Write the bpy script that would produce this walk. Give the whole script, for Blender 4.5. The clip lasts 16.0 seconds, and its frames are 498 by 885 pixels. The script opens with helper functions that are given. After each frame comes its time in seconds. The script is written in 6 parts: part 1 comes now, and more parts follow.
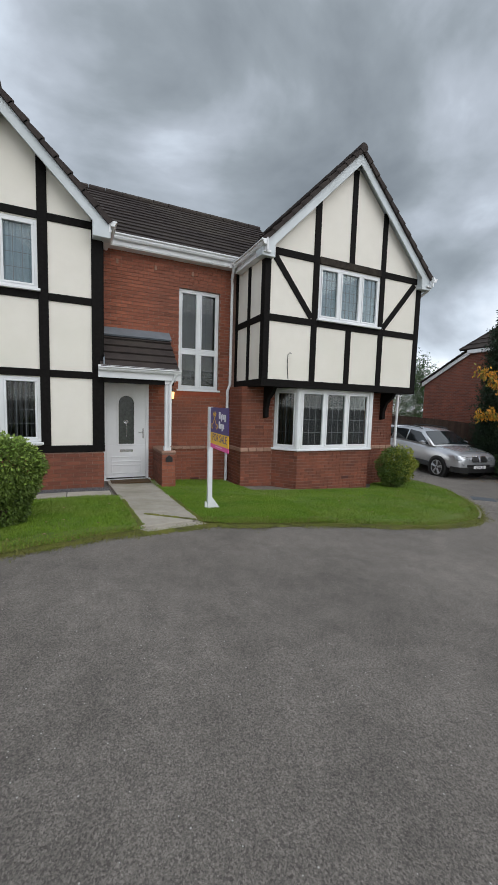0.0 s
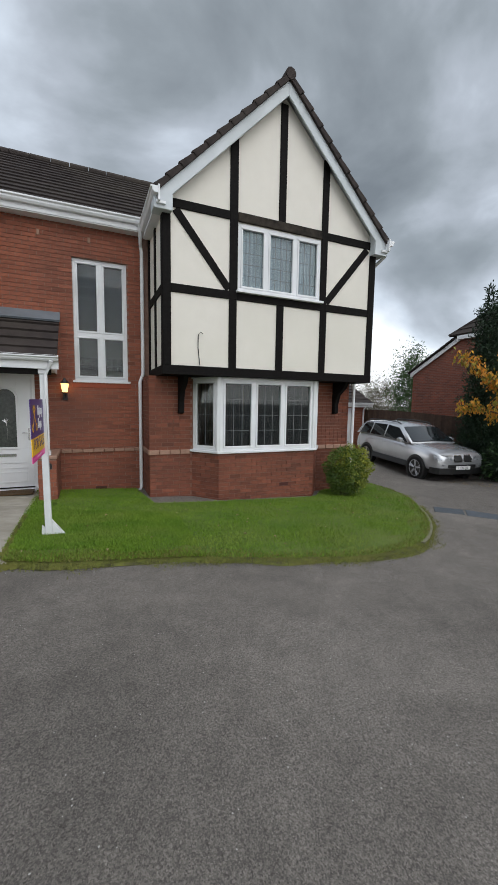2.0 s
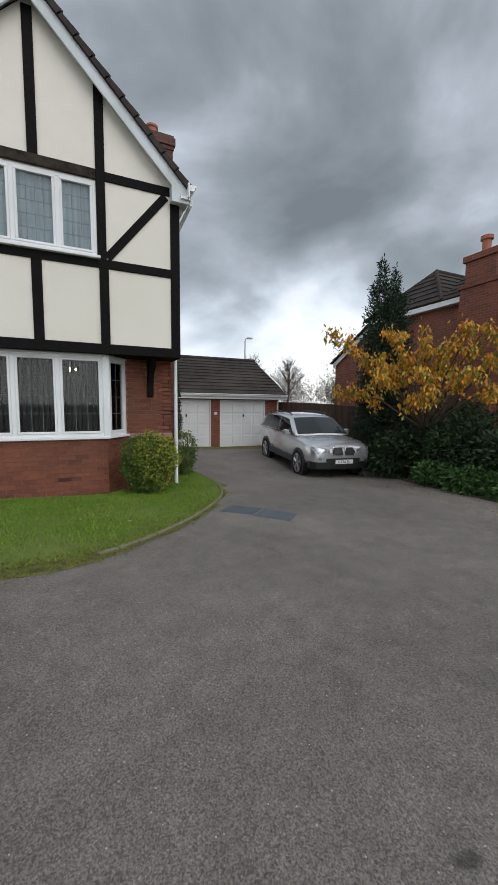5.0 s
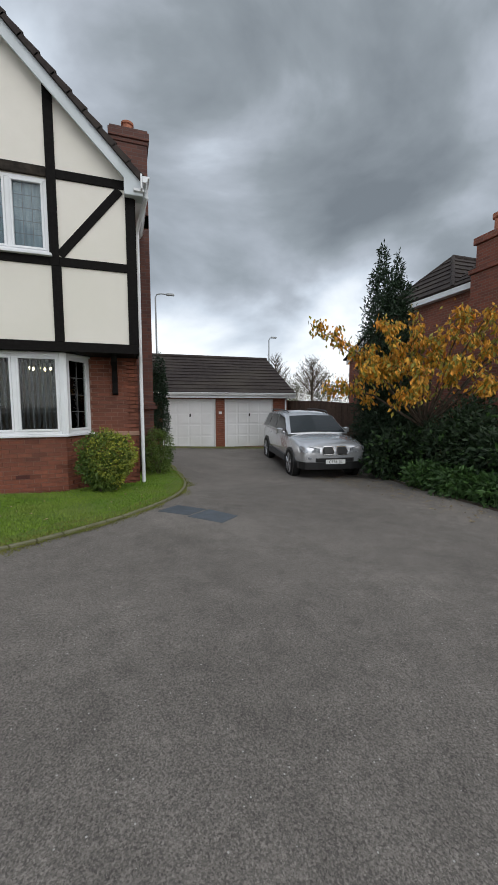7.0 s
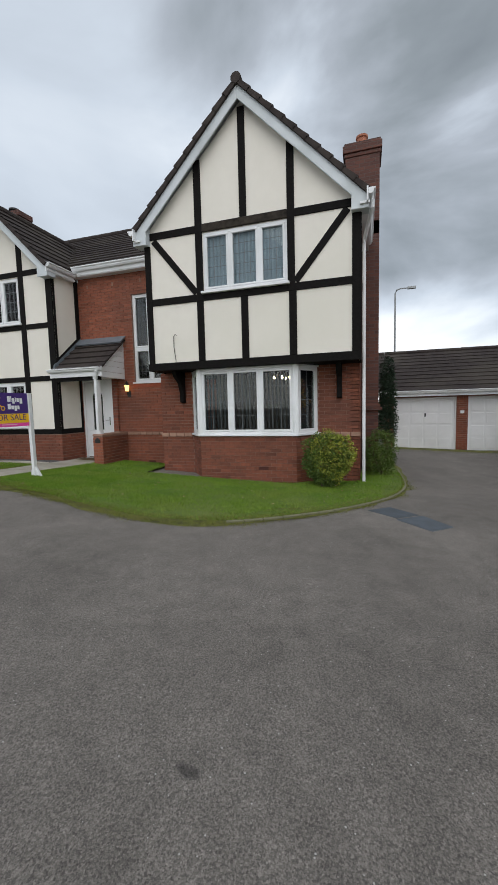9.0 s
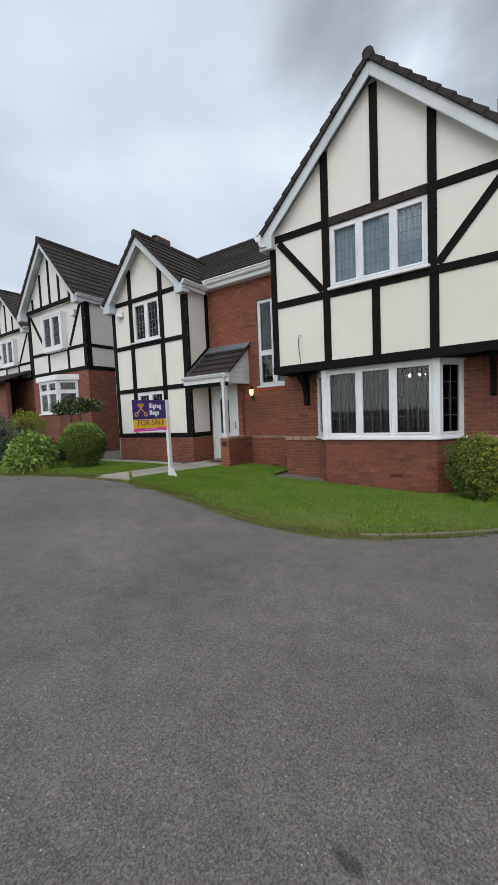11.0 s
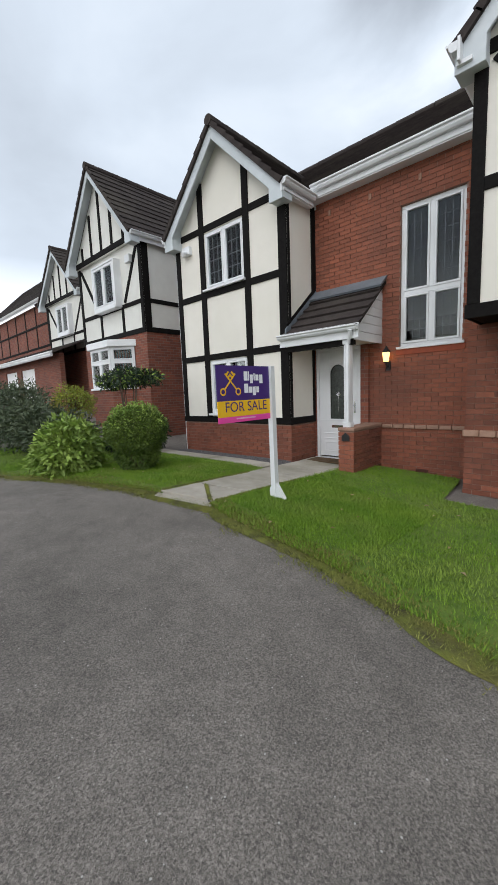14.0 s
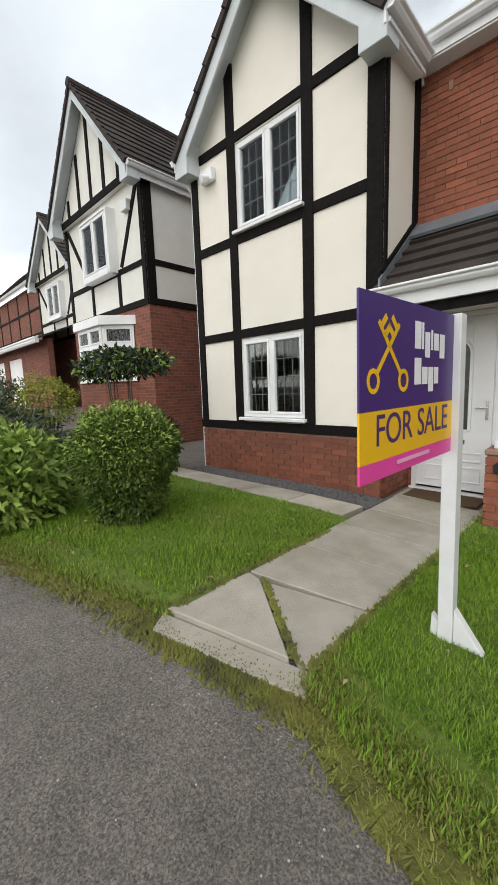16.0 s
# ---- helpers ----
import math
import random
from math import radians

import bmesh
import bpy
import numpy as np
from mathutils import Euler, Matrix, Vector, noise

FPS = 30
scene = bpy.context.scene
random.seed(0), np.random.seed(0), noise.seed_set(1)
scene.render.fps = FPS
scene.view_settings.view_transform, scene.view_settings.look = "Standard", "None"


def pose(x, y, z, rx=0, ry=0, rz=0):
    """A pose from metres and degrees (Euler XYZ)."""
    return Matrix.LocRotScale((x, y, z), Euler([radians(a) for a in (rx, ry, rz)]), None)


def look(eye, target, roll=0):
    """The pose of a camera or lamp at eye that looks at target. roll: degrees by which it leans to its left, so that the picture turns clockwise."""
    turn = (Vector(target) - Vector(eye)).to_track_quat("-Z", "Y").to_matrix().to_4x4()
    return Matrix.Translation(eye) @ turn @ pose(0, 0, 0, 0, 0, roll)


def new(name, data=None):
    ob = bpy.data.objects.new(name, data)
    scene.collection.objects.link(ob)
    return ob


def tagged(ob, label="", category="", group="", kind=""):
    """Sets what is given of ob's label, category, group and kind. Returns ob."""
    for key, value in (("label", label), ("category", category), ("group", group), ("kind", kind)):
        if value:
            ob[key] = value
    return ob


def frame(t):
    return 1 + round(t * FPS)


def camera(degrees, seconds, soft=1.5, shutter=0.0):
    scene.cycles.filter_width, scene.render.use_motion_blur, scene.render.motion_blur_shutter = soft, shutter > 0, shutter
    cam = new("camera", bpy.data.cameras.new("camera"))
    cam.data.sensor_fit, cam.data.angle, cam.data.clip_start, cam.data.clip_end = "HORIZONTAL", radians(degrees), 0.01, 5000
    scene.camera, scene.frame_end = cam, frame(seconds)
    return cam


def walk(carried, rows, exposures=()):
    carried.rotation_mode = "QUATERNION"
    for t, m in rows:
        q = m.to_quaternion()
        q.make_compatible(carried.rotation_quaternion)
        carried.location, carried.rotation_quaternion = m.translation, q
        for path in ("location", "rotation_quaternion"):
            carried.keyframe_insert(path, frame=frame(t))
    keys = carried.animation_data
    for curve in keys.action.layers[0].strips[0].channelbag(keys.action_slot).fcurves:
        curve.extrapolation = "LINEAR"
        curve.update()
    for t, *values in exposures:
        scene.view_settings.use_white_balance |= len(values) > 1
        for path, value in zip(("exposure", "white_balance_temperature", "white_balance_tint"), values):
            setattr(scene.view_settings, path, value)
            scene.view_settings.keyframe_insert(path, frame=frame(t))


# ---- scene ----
cam = camera(66.6, 16.0)
EXPOSURES = [(0, 0.90, 6300, 10), (5, 0.77, 6350, 10), (8.5, 0.76, 6350, 10), (10.2, 0.82, 6300, 10), (12.5, 0.93, 6250, 10), (14.5, 1.04, 6350, 10), (16, 1.22, 6750, 10)]
PATH = [
    (0, (-0.217, 0.167, 1.48), (0.618, 1.974, 1.291), 1.7),
    (0.5, (0.341, 0.315, 1.549), (1.162, 2.127, 1.347), 1.2),
    (1, (0.922, 0.52, 1.559), (1.732, 2.337, 1.355), 1.1),
    (1.5, (1.539, 0.742, 1.479), (2.341, 2.564, 1.282), 1.3),
    (2, (2.152, 0.828, 1.442), (2.939, 2.655, 1.237), 0.9),
    (2.5, (2.803, 0.915, 1.354), (3.594, 2.74, 1.154), 0.8),
    (3, (3.417, 0.914, 1.303), (4.248, 2.723, 1.103), 0.7),
    (3.5, (3.999, 0.891, 1.255), (4.863, 2.684, 1.051), 0.6),
    (4, (4.651, 0.776, 1.19), (5.519, 2.566, 0.991), 0.6),
    (4.5, (5.36, 0.634, 1.147), (6.205, 2.435, 0.944), 0.7),
    (5, (6.046, 0.562, 1.075), (6.876, 2.372, 0.883), 0.5),
    (5.2, (6.257, 0.541, 1.06), (7.099, 2.345, 0.864), 0.4),
    (7.3, (7.615, 0.248, 0.984), (8.115, 2.176, 0.8), -0.4),
    (7.5, (7.677, 0.187, 0.998), (8.061, 2.142, 0.815), -0.4),
    (8, (7.803, 0.08, 1.013), (7.817, 2.071, 0.828), -0.6),
    (8.5, (7.877, 0.027, 1.046), (7.534, 1.989, 0.864), -1.0),
    (9, (7.87, -0.013, 1.056), (7.288, 1.892, 0.879), -1.4),
    (9.5, (7.845, -0.047, 1.07), (7.089, 1.797, 0.897), -1.6),
    (10, (7.852, -0.074, 1.056), (6.949, 1.703, 0.892), -1.7),
    (10.2, (7.84, -0.058, 1.057), (6.882, 1.691, 0.903), -2.0),
    (12.3, (6.656, 0.868, 1.017), (5.363, 2.381, 0.819), -2.2),
    (12.5, (6.448, 0.989, 1.011), (5.142, 2.488, 0.797), -2.3),
    (13, (5.883, 1.46, 1.058), (4.549, 2.931, 0.822), -2.3),
    (13.5, (5.282, 1.876, 1.128), (3.936, 3.334, 0.874), -2.3),
    (14, (4.644, 2.226, 1.147), (3.284, 3.67, 0.889), -2.2),
    (14.5, (4.03, 2.62, 1.146), (2.657, 4.051, 0.891), -2.2),
    (15, (3.397, 2.972, 1.149), (2.013, 4.394, 0.896), -2.1),
    (15.5, (2.787, 3.418, 1.149), (1.397, 4.832, 0.892), -2.0),
    (16, (2.257, 3.827, 1.161), (0.873, 5.243, 0.877), -2.0),
]
walk(cam, [(t, look(eye, target, roll)) for t, eye, target, roll in PATH], EXPOSURES)

# ---- world, sun, exposure ----
def world():
    w = bpy.data.worlds.new("sky")
    scene.world = w
    w.use_nodes = True
    nt = w.node_tree
    nt.nodes.clear()
    N, L = nt.nodes.new, nt.links.new
    out, bg = N("ShaderNodeOutputWorld"), N("ShaderNodeBackground")
    sky = N("ShaderNodeTexSky")
    sky.sky_type, sky.sun_disc = "NISHITA", False
    sky.sun_elevation, sky.sun_rotation = radians(SUN_EL), radians(SUN_ROT)
    tc, sep = N("ShaderNodeTexCoord"), N("ShaderNodeSeparateXYZ")
    L(tc.outputs["Generated"], sep.inputs[0])
    # cloud masses, flattened towards the horizon
    mp = N("ShaderNodeMapping"); mp.inputs["Location"].default_value, mp.inputs["Scale"].default_value = (5.7, 2.35, 1.1), (1.0, 1.0, 1.6)
    L(tc.outputs["Generated"], mp.inputs[0])
    n1 = N("ShaderNodeTexNoise")
    n1.inputs["Scale"].default_value, n1.inputs["Detail"].default_value, n1.inputs["Roughness"].default_value = 2.1, 8.0, 0.50
    n1.inputs["Distortion"].default_value = 0.3
    L(mp.outputs[0], n1.inputs["Vector"])
    # the east holds the thick dark cloud, the west thins out to pale haze
    east = N("ShaderNodeVectorMath"); east.operation = "DOT_PRODUCT"; east.inputs[1].default_value = (0.64, 0.60, 0.48)
    L(tc.outputs["Generated"], east.inputs[0])
    er = N("ShaderNodeMapRange")
    er.inputs["From Min"].default_value, er.inputs["From Max"].default_value = 0.45, 0.98
    er.inputs["To Min"].default_value, er.inputs["To Max"].default_value = 0.02, -0.13
    L(east.outputs["Value"], er.inputs["Value"])
    even = N("ShaderNodeMapRange")
    even.inputs["From Min"].default_value, even.inputs["From Max"].default_value = 0.35, 0.8
    even.inputs["To Min"].default_value, even.inputs["To Max"].default_value = 0.2, 1.1
    L(east.outputs["Value"], even.inputs["Value"])
    n0 = N("ShaderNodeMath"); n0.operation = "SUBTRACT"; n0.inputs[1].default_value = 0.49
    L(n1.outputs["Fac"], n0.inputs[0])
    ns = N("ShaderNodeMath"); ns.operation = "MULTIPLY"; L(n0.outputs[0], ns.inputs[0]); L(even.outputs[0], ns.inputs[1])
    nb = N("ShaderNodeMath"); nb.operation = "ADD"; nb.inputs[1].default_value = 0.54
    L(ns.outputs[0], nb.inputs[0])
    ad = N("ShaderNodeMath"); ad.operation = "ADD"
    L(nb.outputs[0], ad.inputs[0]); L(er.outputs[0], ad.inputs[1])
    # light under the cloud base near the horizon
    hz = N("ShaderNodeMapRange")
    hz.inputs["From Min"].default_value, hz.inputs["From Max"].default_value = 0.05, 0.30
    hz.inputs["To Min"].default_value, hz.inputs["To Max"].default_value = 0.45, 0.0
    L(sep.outputs[2], hz.inputs["Value"])
    ad2 = N("ShaderNodeMath"); ad2.operation = "ADD"
    L(ad.outputs[0], ad2.inputs[0]); L(hz.outputs[0], ad2.inputs[1])
    ramp = N("ShaderNodeValToRGB")
    e = ramp.color_ramp.elements
    e[0].position, e[0].color = 0.25, (0.125, 0.14, 0.15, 1)
    e[1].position, e[1].color = 0.95, (0.95, 0.94, 0.91, 1)
    for p, c in ((0.40, (0.20, 0.222, 0.236, 1)), (0.50, (0.30, 0.325, 0.355, 1)), (0.58, (0.43, 0.47, 0.515, 1)), (0.70, (0.66, 0.69, 0.715, 1))):
        el = e.new(p); el.color = c
    L(ad2.outputs[0], ramp.inputs[0])
    sc = N("ShaderNodeVectorMath"); sc.operation = "SCALE"; sc.inputs["Scale"].default_value = 0.1
    L(sky.outputs[0], sc.inputs[0])
    mix = N("ShaderNodeMix"); mix.data_type = "RGBA"; mix.inputs["Factor"].default_value = 0.93
    L(sc.outputs[0], mix.inputs["A"]); L(ramp.outputs[0], mix.inputs["B"])
    L(mix.outputs["Result"], bg.inputs[0])
    bg.inputs[1].default_value = SKY
    L(bg.outputs[0], out.inputs[0])


SUN_EL, SUN_ROT, SKY = 48.0, 162.0, 0.92
world()
sun = new("sun", bpy.data.lights.new("sun", "SUN"))
sun.data.energy, sun.data.angle, sun.data.color = 0.78, radians(70), (1.0, 0.97, 0.92)
a, el = radians(SUN_ROT), radians(SUN_EL)
sun.matrix_world = look((0, 0, 30), Vector((0, 0, 30)) - Vector((math.sin(a) * math.cos(el), math.cos(a) * math.cos(el), math.sin(el))))


# ---- ground height ----
def ease(a, b, v):
    t = min(1.0, max(0.0, (v - a) / (b - a)))
    return t * t * (3 - 2 * t)


def gz(x, y):
    """Height of the drive and gardens: falling to the east, rising to the west."""
    z = -0.07 - 0.052 * min(max(x, 0), 5) - 0.04 * min(max(x - 5, 0), 8)
    z -= 0.042 * min(max(y - 5, 0), 3.2) * (1 - ease(7, 9, x))
    z -= 0.25 * math.exp(-((y - 9.8) / 2.6) ** 2) * ease(7.5, 10.5, x) * (1 - ease(16, 24, x))
    z += 0.85 * ease(-3.0, -11.0, x) if x < -3 else 0
    return z


# ---- materials ----
def mat(name, col, rough=0.7, col2=None, scale=8.0, fine=0.0, bump=0.0, bscale=60.0, metal=0.0, spec=0.5, tint=0.0, rand=0.0, col3=None, scale3=0.6, coat=0.0):
    """Principled surface: a grain between two colours, large stains towards a third, relief, variation by piece."""
    m = bpy.data.materials.new(name)
    m.use_nodes = True
    nt = m.node_tree
    N, L = nt.nodes.new, nt.links.new
    b = nt.nodes["Principled BSDF"]
    b.inputs["Roughness"].default_value, b.inputs["Metallic"].default_value = rough, metal
    b.inputs["Specular IOR Level"].default_value = spec
    b.inputs["Coat Weight"].default_value = coat
    tc = N("ShaderNodeTexCoord")
    geo = N("ShaderNodeNewGeometry")
    pos = geo.outputs["Position"]
    cur = None
    if col2:
        n = N("ShaderNodeTexNoise"); n.inputs["Scale"].default_value, n.inputs["Detail"].default_value = scale, 8.0
        n.inputs["Roughness"].default_value = 0.62
        L(pos, n.inputs["Vector"])
        r = N("ShaderNodeMapRange"); r.inputs["From Min"].default_value, r.inputs["From Max"].default_value = 0.32, 0.68
        L(n.outputs["Fac"], r.inputs["Value"])
        mx = N("ShaderNodeMix"); mx.data_type = "RGBA"
        mx.inputs["A"].default_value, mx.inputs["B"].default_value = (*col, 1), (*col2, 1)
        L(r.outputs[0], mx.inputs["Factor"])
        cur = mx.outputs["Result"]
    if col3:
        n = N("ShaderNodeTexNoise"); n.inputs["Scale"].default_value, n.inputs["Detail"].default_value = scale3, 5.0
        L(pos, n.inputs["Vector"])
        r = N("ShaderNodeMapRange"); r.inputs["From Min"].default_value, r.inputs["From Max"].default_value = 0.47, 0.68
        r.inputs["To Max"].default_value = 0.75
        L(n.outputs["Fac"], r.inputs["Value"])
        mx = N("ShaderNodeMix"); mx.data_type = "RGBA"
        mx.inputs["B"].default_value = (*col3, 1)
        if cur: L(cur, mx.inputs["A"])
        else: mx.inputs["A"].default_value = (*col, 1)
        L(r.outputs[0], mx.inputs["Factor"])
        cur = mx.outputs["Result"]
    if tint or rand:
        at = N("ShaderNodeAttribute"); at.attribute_name = "tint"
        oi = N("ShaderNodeObjectInfo")
        ad = N("ShaderNodeMath"); ad.operation = "MULTIPLY_ADD"
        ad.inputs[1].default_value = tint
        L(at.outputs["Fac"], ad.inputs[0])
        rm = N("ShaderNodeMath"); rm.operation = "MULTIPLY_ADD"; rm.inputs[1].default_value, rm.inputs[2].default_value = rand, 1.0 - 0.5 * rand
        L(oi.outputs["Random"], rm.inputs[0]); L(rm.outputs[0], ad.inputs[2])
        hs = N("ShaderNodeHueSaturation")
        L(ad.outputs[0], hs.inputs["Value"])
        if cur: L(cur, hs.inputs["Color"])
        else: hs.inputs["Color"].default_value = (*col, 1)
        cur = hs.outputs["Color"]
    if cur: L(cur, b.inputs["Base Color"])
    else: b.inputs["Base Color"].default_value = (*col, 1)
    if bump:
        n = N("ShaderNodeTexNoise"); n.inputs["Scale"].default_value, n.inputs["Detail"].default_value = bscale, 6.0
        L(pos, n.inputs["Vector"])
        bp = N("ShaderNodeBump"); bp.inputs["Strength"].default_value, bp.inputs["Distance"].default_value = bump, 0.01
        L(n.outputs["Fac"], bp.inputs["Height"]); L(bp.outputs[0], b.inputs["Normal"])
    return m


def brick_far(name, c1, c2, mortar):
    m = bpy.data.materials.new(name); m.use_nodes = True
    nt = m.node_tree; N, L = nt.nodes.new, nt.links.new
    b = nt.nodes["Principled BSDF"]; b.inputs["Roughness"].default_value = 0.85
    geo = N("ShaderNodeNewGeometry")
    sep, ad, cm = N("ShaderNodeSeparateXYZ"), N("ShaderNodeMath"), N("ShaderNodeCombineXYZ")
    L(geo.outputs["Position"], sep.inputs[0]); L(sep.outputs[0], ad.inputs[0]); L(sep.outputs[1], ad.inputs[1])
    L(ad.outputs[0], cm.inputs[0]); L(sep.outputs[2], cm.inputs[1])
    br = N("ShaderNodeTexBrick")
    br.inputs["Color1"].default_value, br.inputs["Color2"].default_value, br.inputs["Mortar"].default_value = (*c1, 1), (*c2, 1), (*mortar, 1)
    br.inputs["Scale"].default_value, br.inputs["Mortar Size"].default_value = 1.0, 0.006
    br.inputs["Brick Width"].default_value, br.inputs["Row Height"].default_value = 0.225, 0.075
    L(cm.outputs[0], br.inputs["Vector"])
    n = N("ShaderNodeTexNoise"); n.inputs["Scale"].default_value = 0.9; n.inputs["Detail"].default_value = 6
    L(geo.outputs["Position"], n.inputs["Vector"])
    hs = N("ShaderNodeHueSaturation"); r = N("ShaderNodeMapRange")
    r.inputs["To Min"].default_value, r.inputs["To Max"].default_value = 0.7, 1.3
    L(n.outputs["Fac"], r.inputs["Value"]); L(r.outputs[0], hs.inputs["Value"]); L(br.outputs["Color"], hs.inputs["Color"])
    L(hs.outputs[0], b.inputs["Base Color"])
    bp = N("ShaderNodeBump"); bp.invert = True; bp.inputs["Strength"].default_value, bp.inputs["Distance"].default_value = 0.7, 0.008
    L(br.outputs["Fac"], bp.inputs["Height"]); L(bp.outputs[0], b.inputs["Normal"])
    return m


def asphalt_mat():
    m = bpy.data.materials.new("asphalt"); m.use_nodes = True
    nt = m.node_tree; N, L = nt.nodes.new, nt.links.new
    b = nt.nodes["Principled BSDF"]; b.inputs["Roughness"].default_value = 0.86
    b.inputs["Specular IOR Level"].default_value = 0.3
    pos = N("ShaderNodeNewGeometry").outputs["Position"]

    def noise_range(scale, detail, lo, hi, t0, t1, rough=0.6):
        n = N("ShaderNodeTexNoise"); n.inputs["Scale"].default_value, n.inputs["Detail"].default_value, n.inputs["Roughness"].default_value = scale, detail, rough
        L(pos, n.inputs["Vector"])
        r = N("ShaderNodeMapRange")
        r.inputs["From Min"].default_value, r.inputs["From Max"].default_value = lo, hi
        r.inputs["To Min"].default_value, r.inputs["To Max"].default_value = t0, t1
        L(n.outputs["Fac"], r.inputs["Value"])
        return r.outputs[0], n.outputs["Fac"]
    big, _ = noise_range(0.55, 5, 0.3, 0.7, 0.80, 1.22)
    mid, _ = noise_range(5.0, 6, 0.3, 0.7, 0.85, 1.15)
    fine, ff = noise_range(95.0, 4, 0.33, 0.67, 0.6, 1.42, 0.75)
    m1, m2 = N("ShaderNodeMath"), N("ShaderNodeMath")
    m1.operation = m2.operation = "MULTIPLY"
    L(big, m1.inputs[0]); L(mid, m1.inputs[1]); L(m1.outputs[0], m2.inputs[0]); L(fine, m2.inputs[1])
    # aggregate: each stone its own grey
    ag = N("ShaderNodeTexVoronoi"); ag.inputs["Scale"].default_value = 165.0
    L(pos, ag.inputs["Vector"])
    agc = N("ShaderNodeSeparateColor"); L(ag.outputs["Color"], agc.inputs[0])
    agr = N("ShaderNodeMapRange"); agr.inputs["To Min"].default_value, agr.inputs["To Max"].default_value = 0.62, 1.36
    L(agc.outputs[1], agr.inputs["Value"])
    m3 = N("ShaderNodeMath"); m3.operation = "MULTIPLY"; L(m2.outputs[0], m3.inputs[0]); L(agr.outputs[0], m3.inputs[1])
    hs = N("ShaderNodeHueSaturation"); hs.inputs["Color"].default_value = (0.169, 0.152, 0.135, 1)
    L(m3.outputs[0], hs.inputs["Value"])
    # pale chippings
    vo = N("ShaderNodeTexVoronoi"); vo.inputs["Scale"].default_value = 32.0
    L(pos, vo.inputs["Vector"])
    lt = N("ShaderNodeMath"); lt.operation = "LESS_THAN"; lt.inputs[1].default_value = 0.13
    L(vo.outputs["Distance"], lt.inputs[0])
    sp = N("ShaderNodeSeparateColor"); L(vo.outputs["Color"], sp.inputs[0])
    gt = N("ShaderNodeMath"); gt.operation = "GREATER_THAN"; gt.inputs[1].default_value = 0.86
    L(sp.outputs[0], gt.inputs[0])
    mm = N("ShaderNodeMath"); mm.operation = "MULTIPLY"; L(lt.outputs[0], mm.inputs[0]); L(gt.outputs[0], mm.inputs[1])
    mx = N("ShaderNodeMix"); mx.data_type = "RGBA"; mx.inputs["B"].default_value = (0.48, 0.46, 0.43, 1)
    L(mm.outputs[0], mx.inputs["Factor"]); L(hs.outputs[0], mx.inputs["A"])
    # dark spots of oil
    vo2 = N("ShaderNodeTexNoise"); vo2.inputs["Scale"].default_value = 3.4; vo2.inputs["Detail"].default_value = 3
    L(pos, vo2.inputs["Vector"])
    r2 = N("ShaderNodeMapRange"); r2.inputs["From Min"].default_value, r2.inputs["From Max"].default_value = 0.73, 0.78
    r2.inputs["To Max"].default_value = 0.65
    L(vo2.outputs["Fac"], r2.inputs["Value"])
    mx2 = N("ShaderNodeMix"); mx2.data_type = "RGBA"; mx2.inputs["B"].default_value = (0.025, 0.024, 0.023, 1)
    L(r2.outputs[0], mx2.inputs["Factor"]); L(mx.outputs["Result"], mx2.inputs["A"])
    L(mx2.outputs["Result"], b.inputs["Base Color"])
    bp = N("ShaderNodeBump"); bp.inputs["Strength"].default_value, bp.inputs["Distance"].default_value = 0.9, 0.012
    L(ff, bp.inputs["Height"]); L(bp.outputs[0], b.inputs["Normal"])
    return m


def glass_mat(name, tint=(0.9, 0.95, 0.95)):
    m = bpy.data.materials.new(name); m.use_nodes = True
    nt = m.node_tree; N, L = nt.nodes.new, nt.links.new
    nt.nodes.remove(nt.nodes["Principled BSDF"])
    tr, gl, fr, mx = N("ShaderNodeBsdfTransparent"), N("ShaderNodeBsdfGlossy"), N("ShaderNodeFresnel"), N("ShaderNodeMixShader")
    tr.inputs[0].default_value = (*tint, 1)
    gl.inputs["Roughness"].default_value = 0.015
    fr.inputs["IOR"].default_value = 1.42
    L(fr.outputs[0], mx.inputs[0]); L(tr.outputs[0], mx.inputs[1]); L(gl.outputs[0], mx.inputs[2])
    L(mx.outputs[0], nt.nodes["Material Output"].inputs[0])
    return m


def glow_mat(name, col, strength):
    m = bpy.data.materials.new(name); m.use_nodes = True
    b = m.node_tree.nodes["Principled BSDF"]
    b.inputs["Base Color"].default_value = (*col, 1)
    b.inputs["Emission Color"].default_value, b.inputs["Emission Strength"].default_value = (*col, 1), strength
    return m


BRICK = mat("brick", (0.27, 0.088, 0.046), 0.88, (0.185, 0.06, 0.036), 14.0, bump=0.5, bscale=120, tint=0.55, rand=0.4, col3=(0.15, 0.055, 0.035), scale3=0.8)
MORTAR = mat("mortar", (0.30, 0.19, 0.145), 0.95, (0.22, 0.13, 0.10), 10, bump=0.5, bscale=200)
BRICK_FAR = brick_far("brickwork", (0.25, 0.075, 0.042), (0.15, 0.05, 0.034), (0.20, 0.13, 0.10))
STONE = mat("string_course", (0.36, 0.22, 0.16), 0.85, (0.28, 0.16, 0.11), 9, bump=0.3, tint=0.2, rand=0.2)
CREAM = mat("cream_render", (0.80, 0.76, 0.68), 0.9, (0.77, 0.73, 0.65), 3.5, bump=0.35, bscale=180, col3=(0.73, 0.70, 0.61), scale3=0.5)
TIMBER = mat("black_timber", (0.006, 0.005, 0.005), 0.7, (0.012, 0.011, 0.010), 18, bump=0.4, bscale=40, spec=0.08)
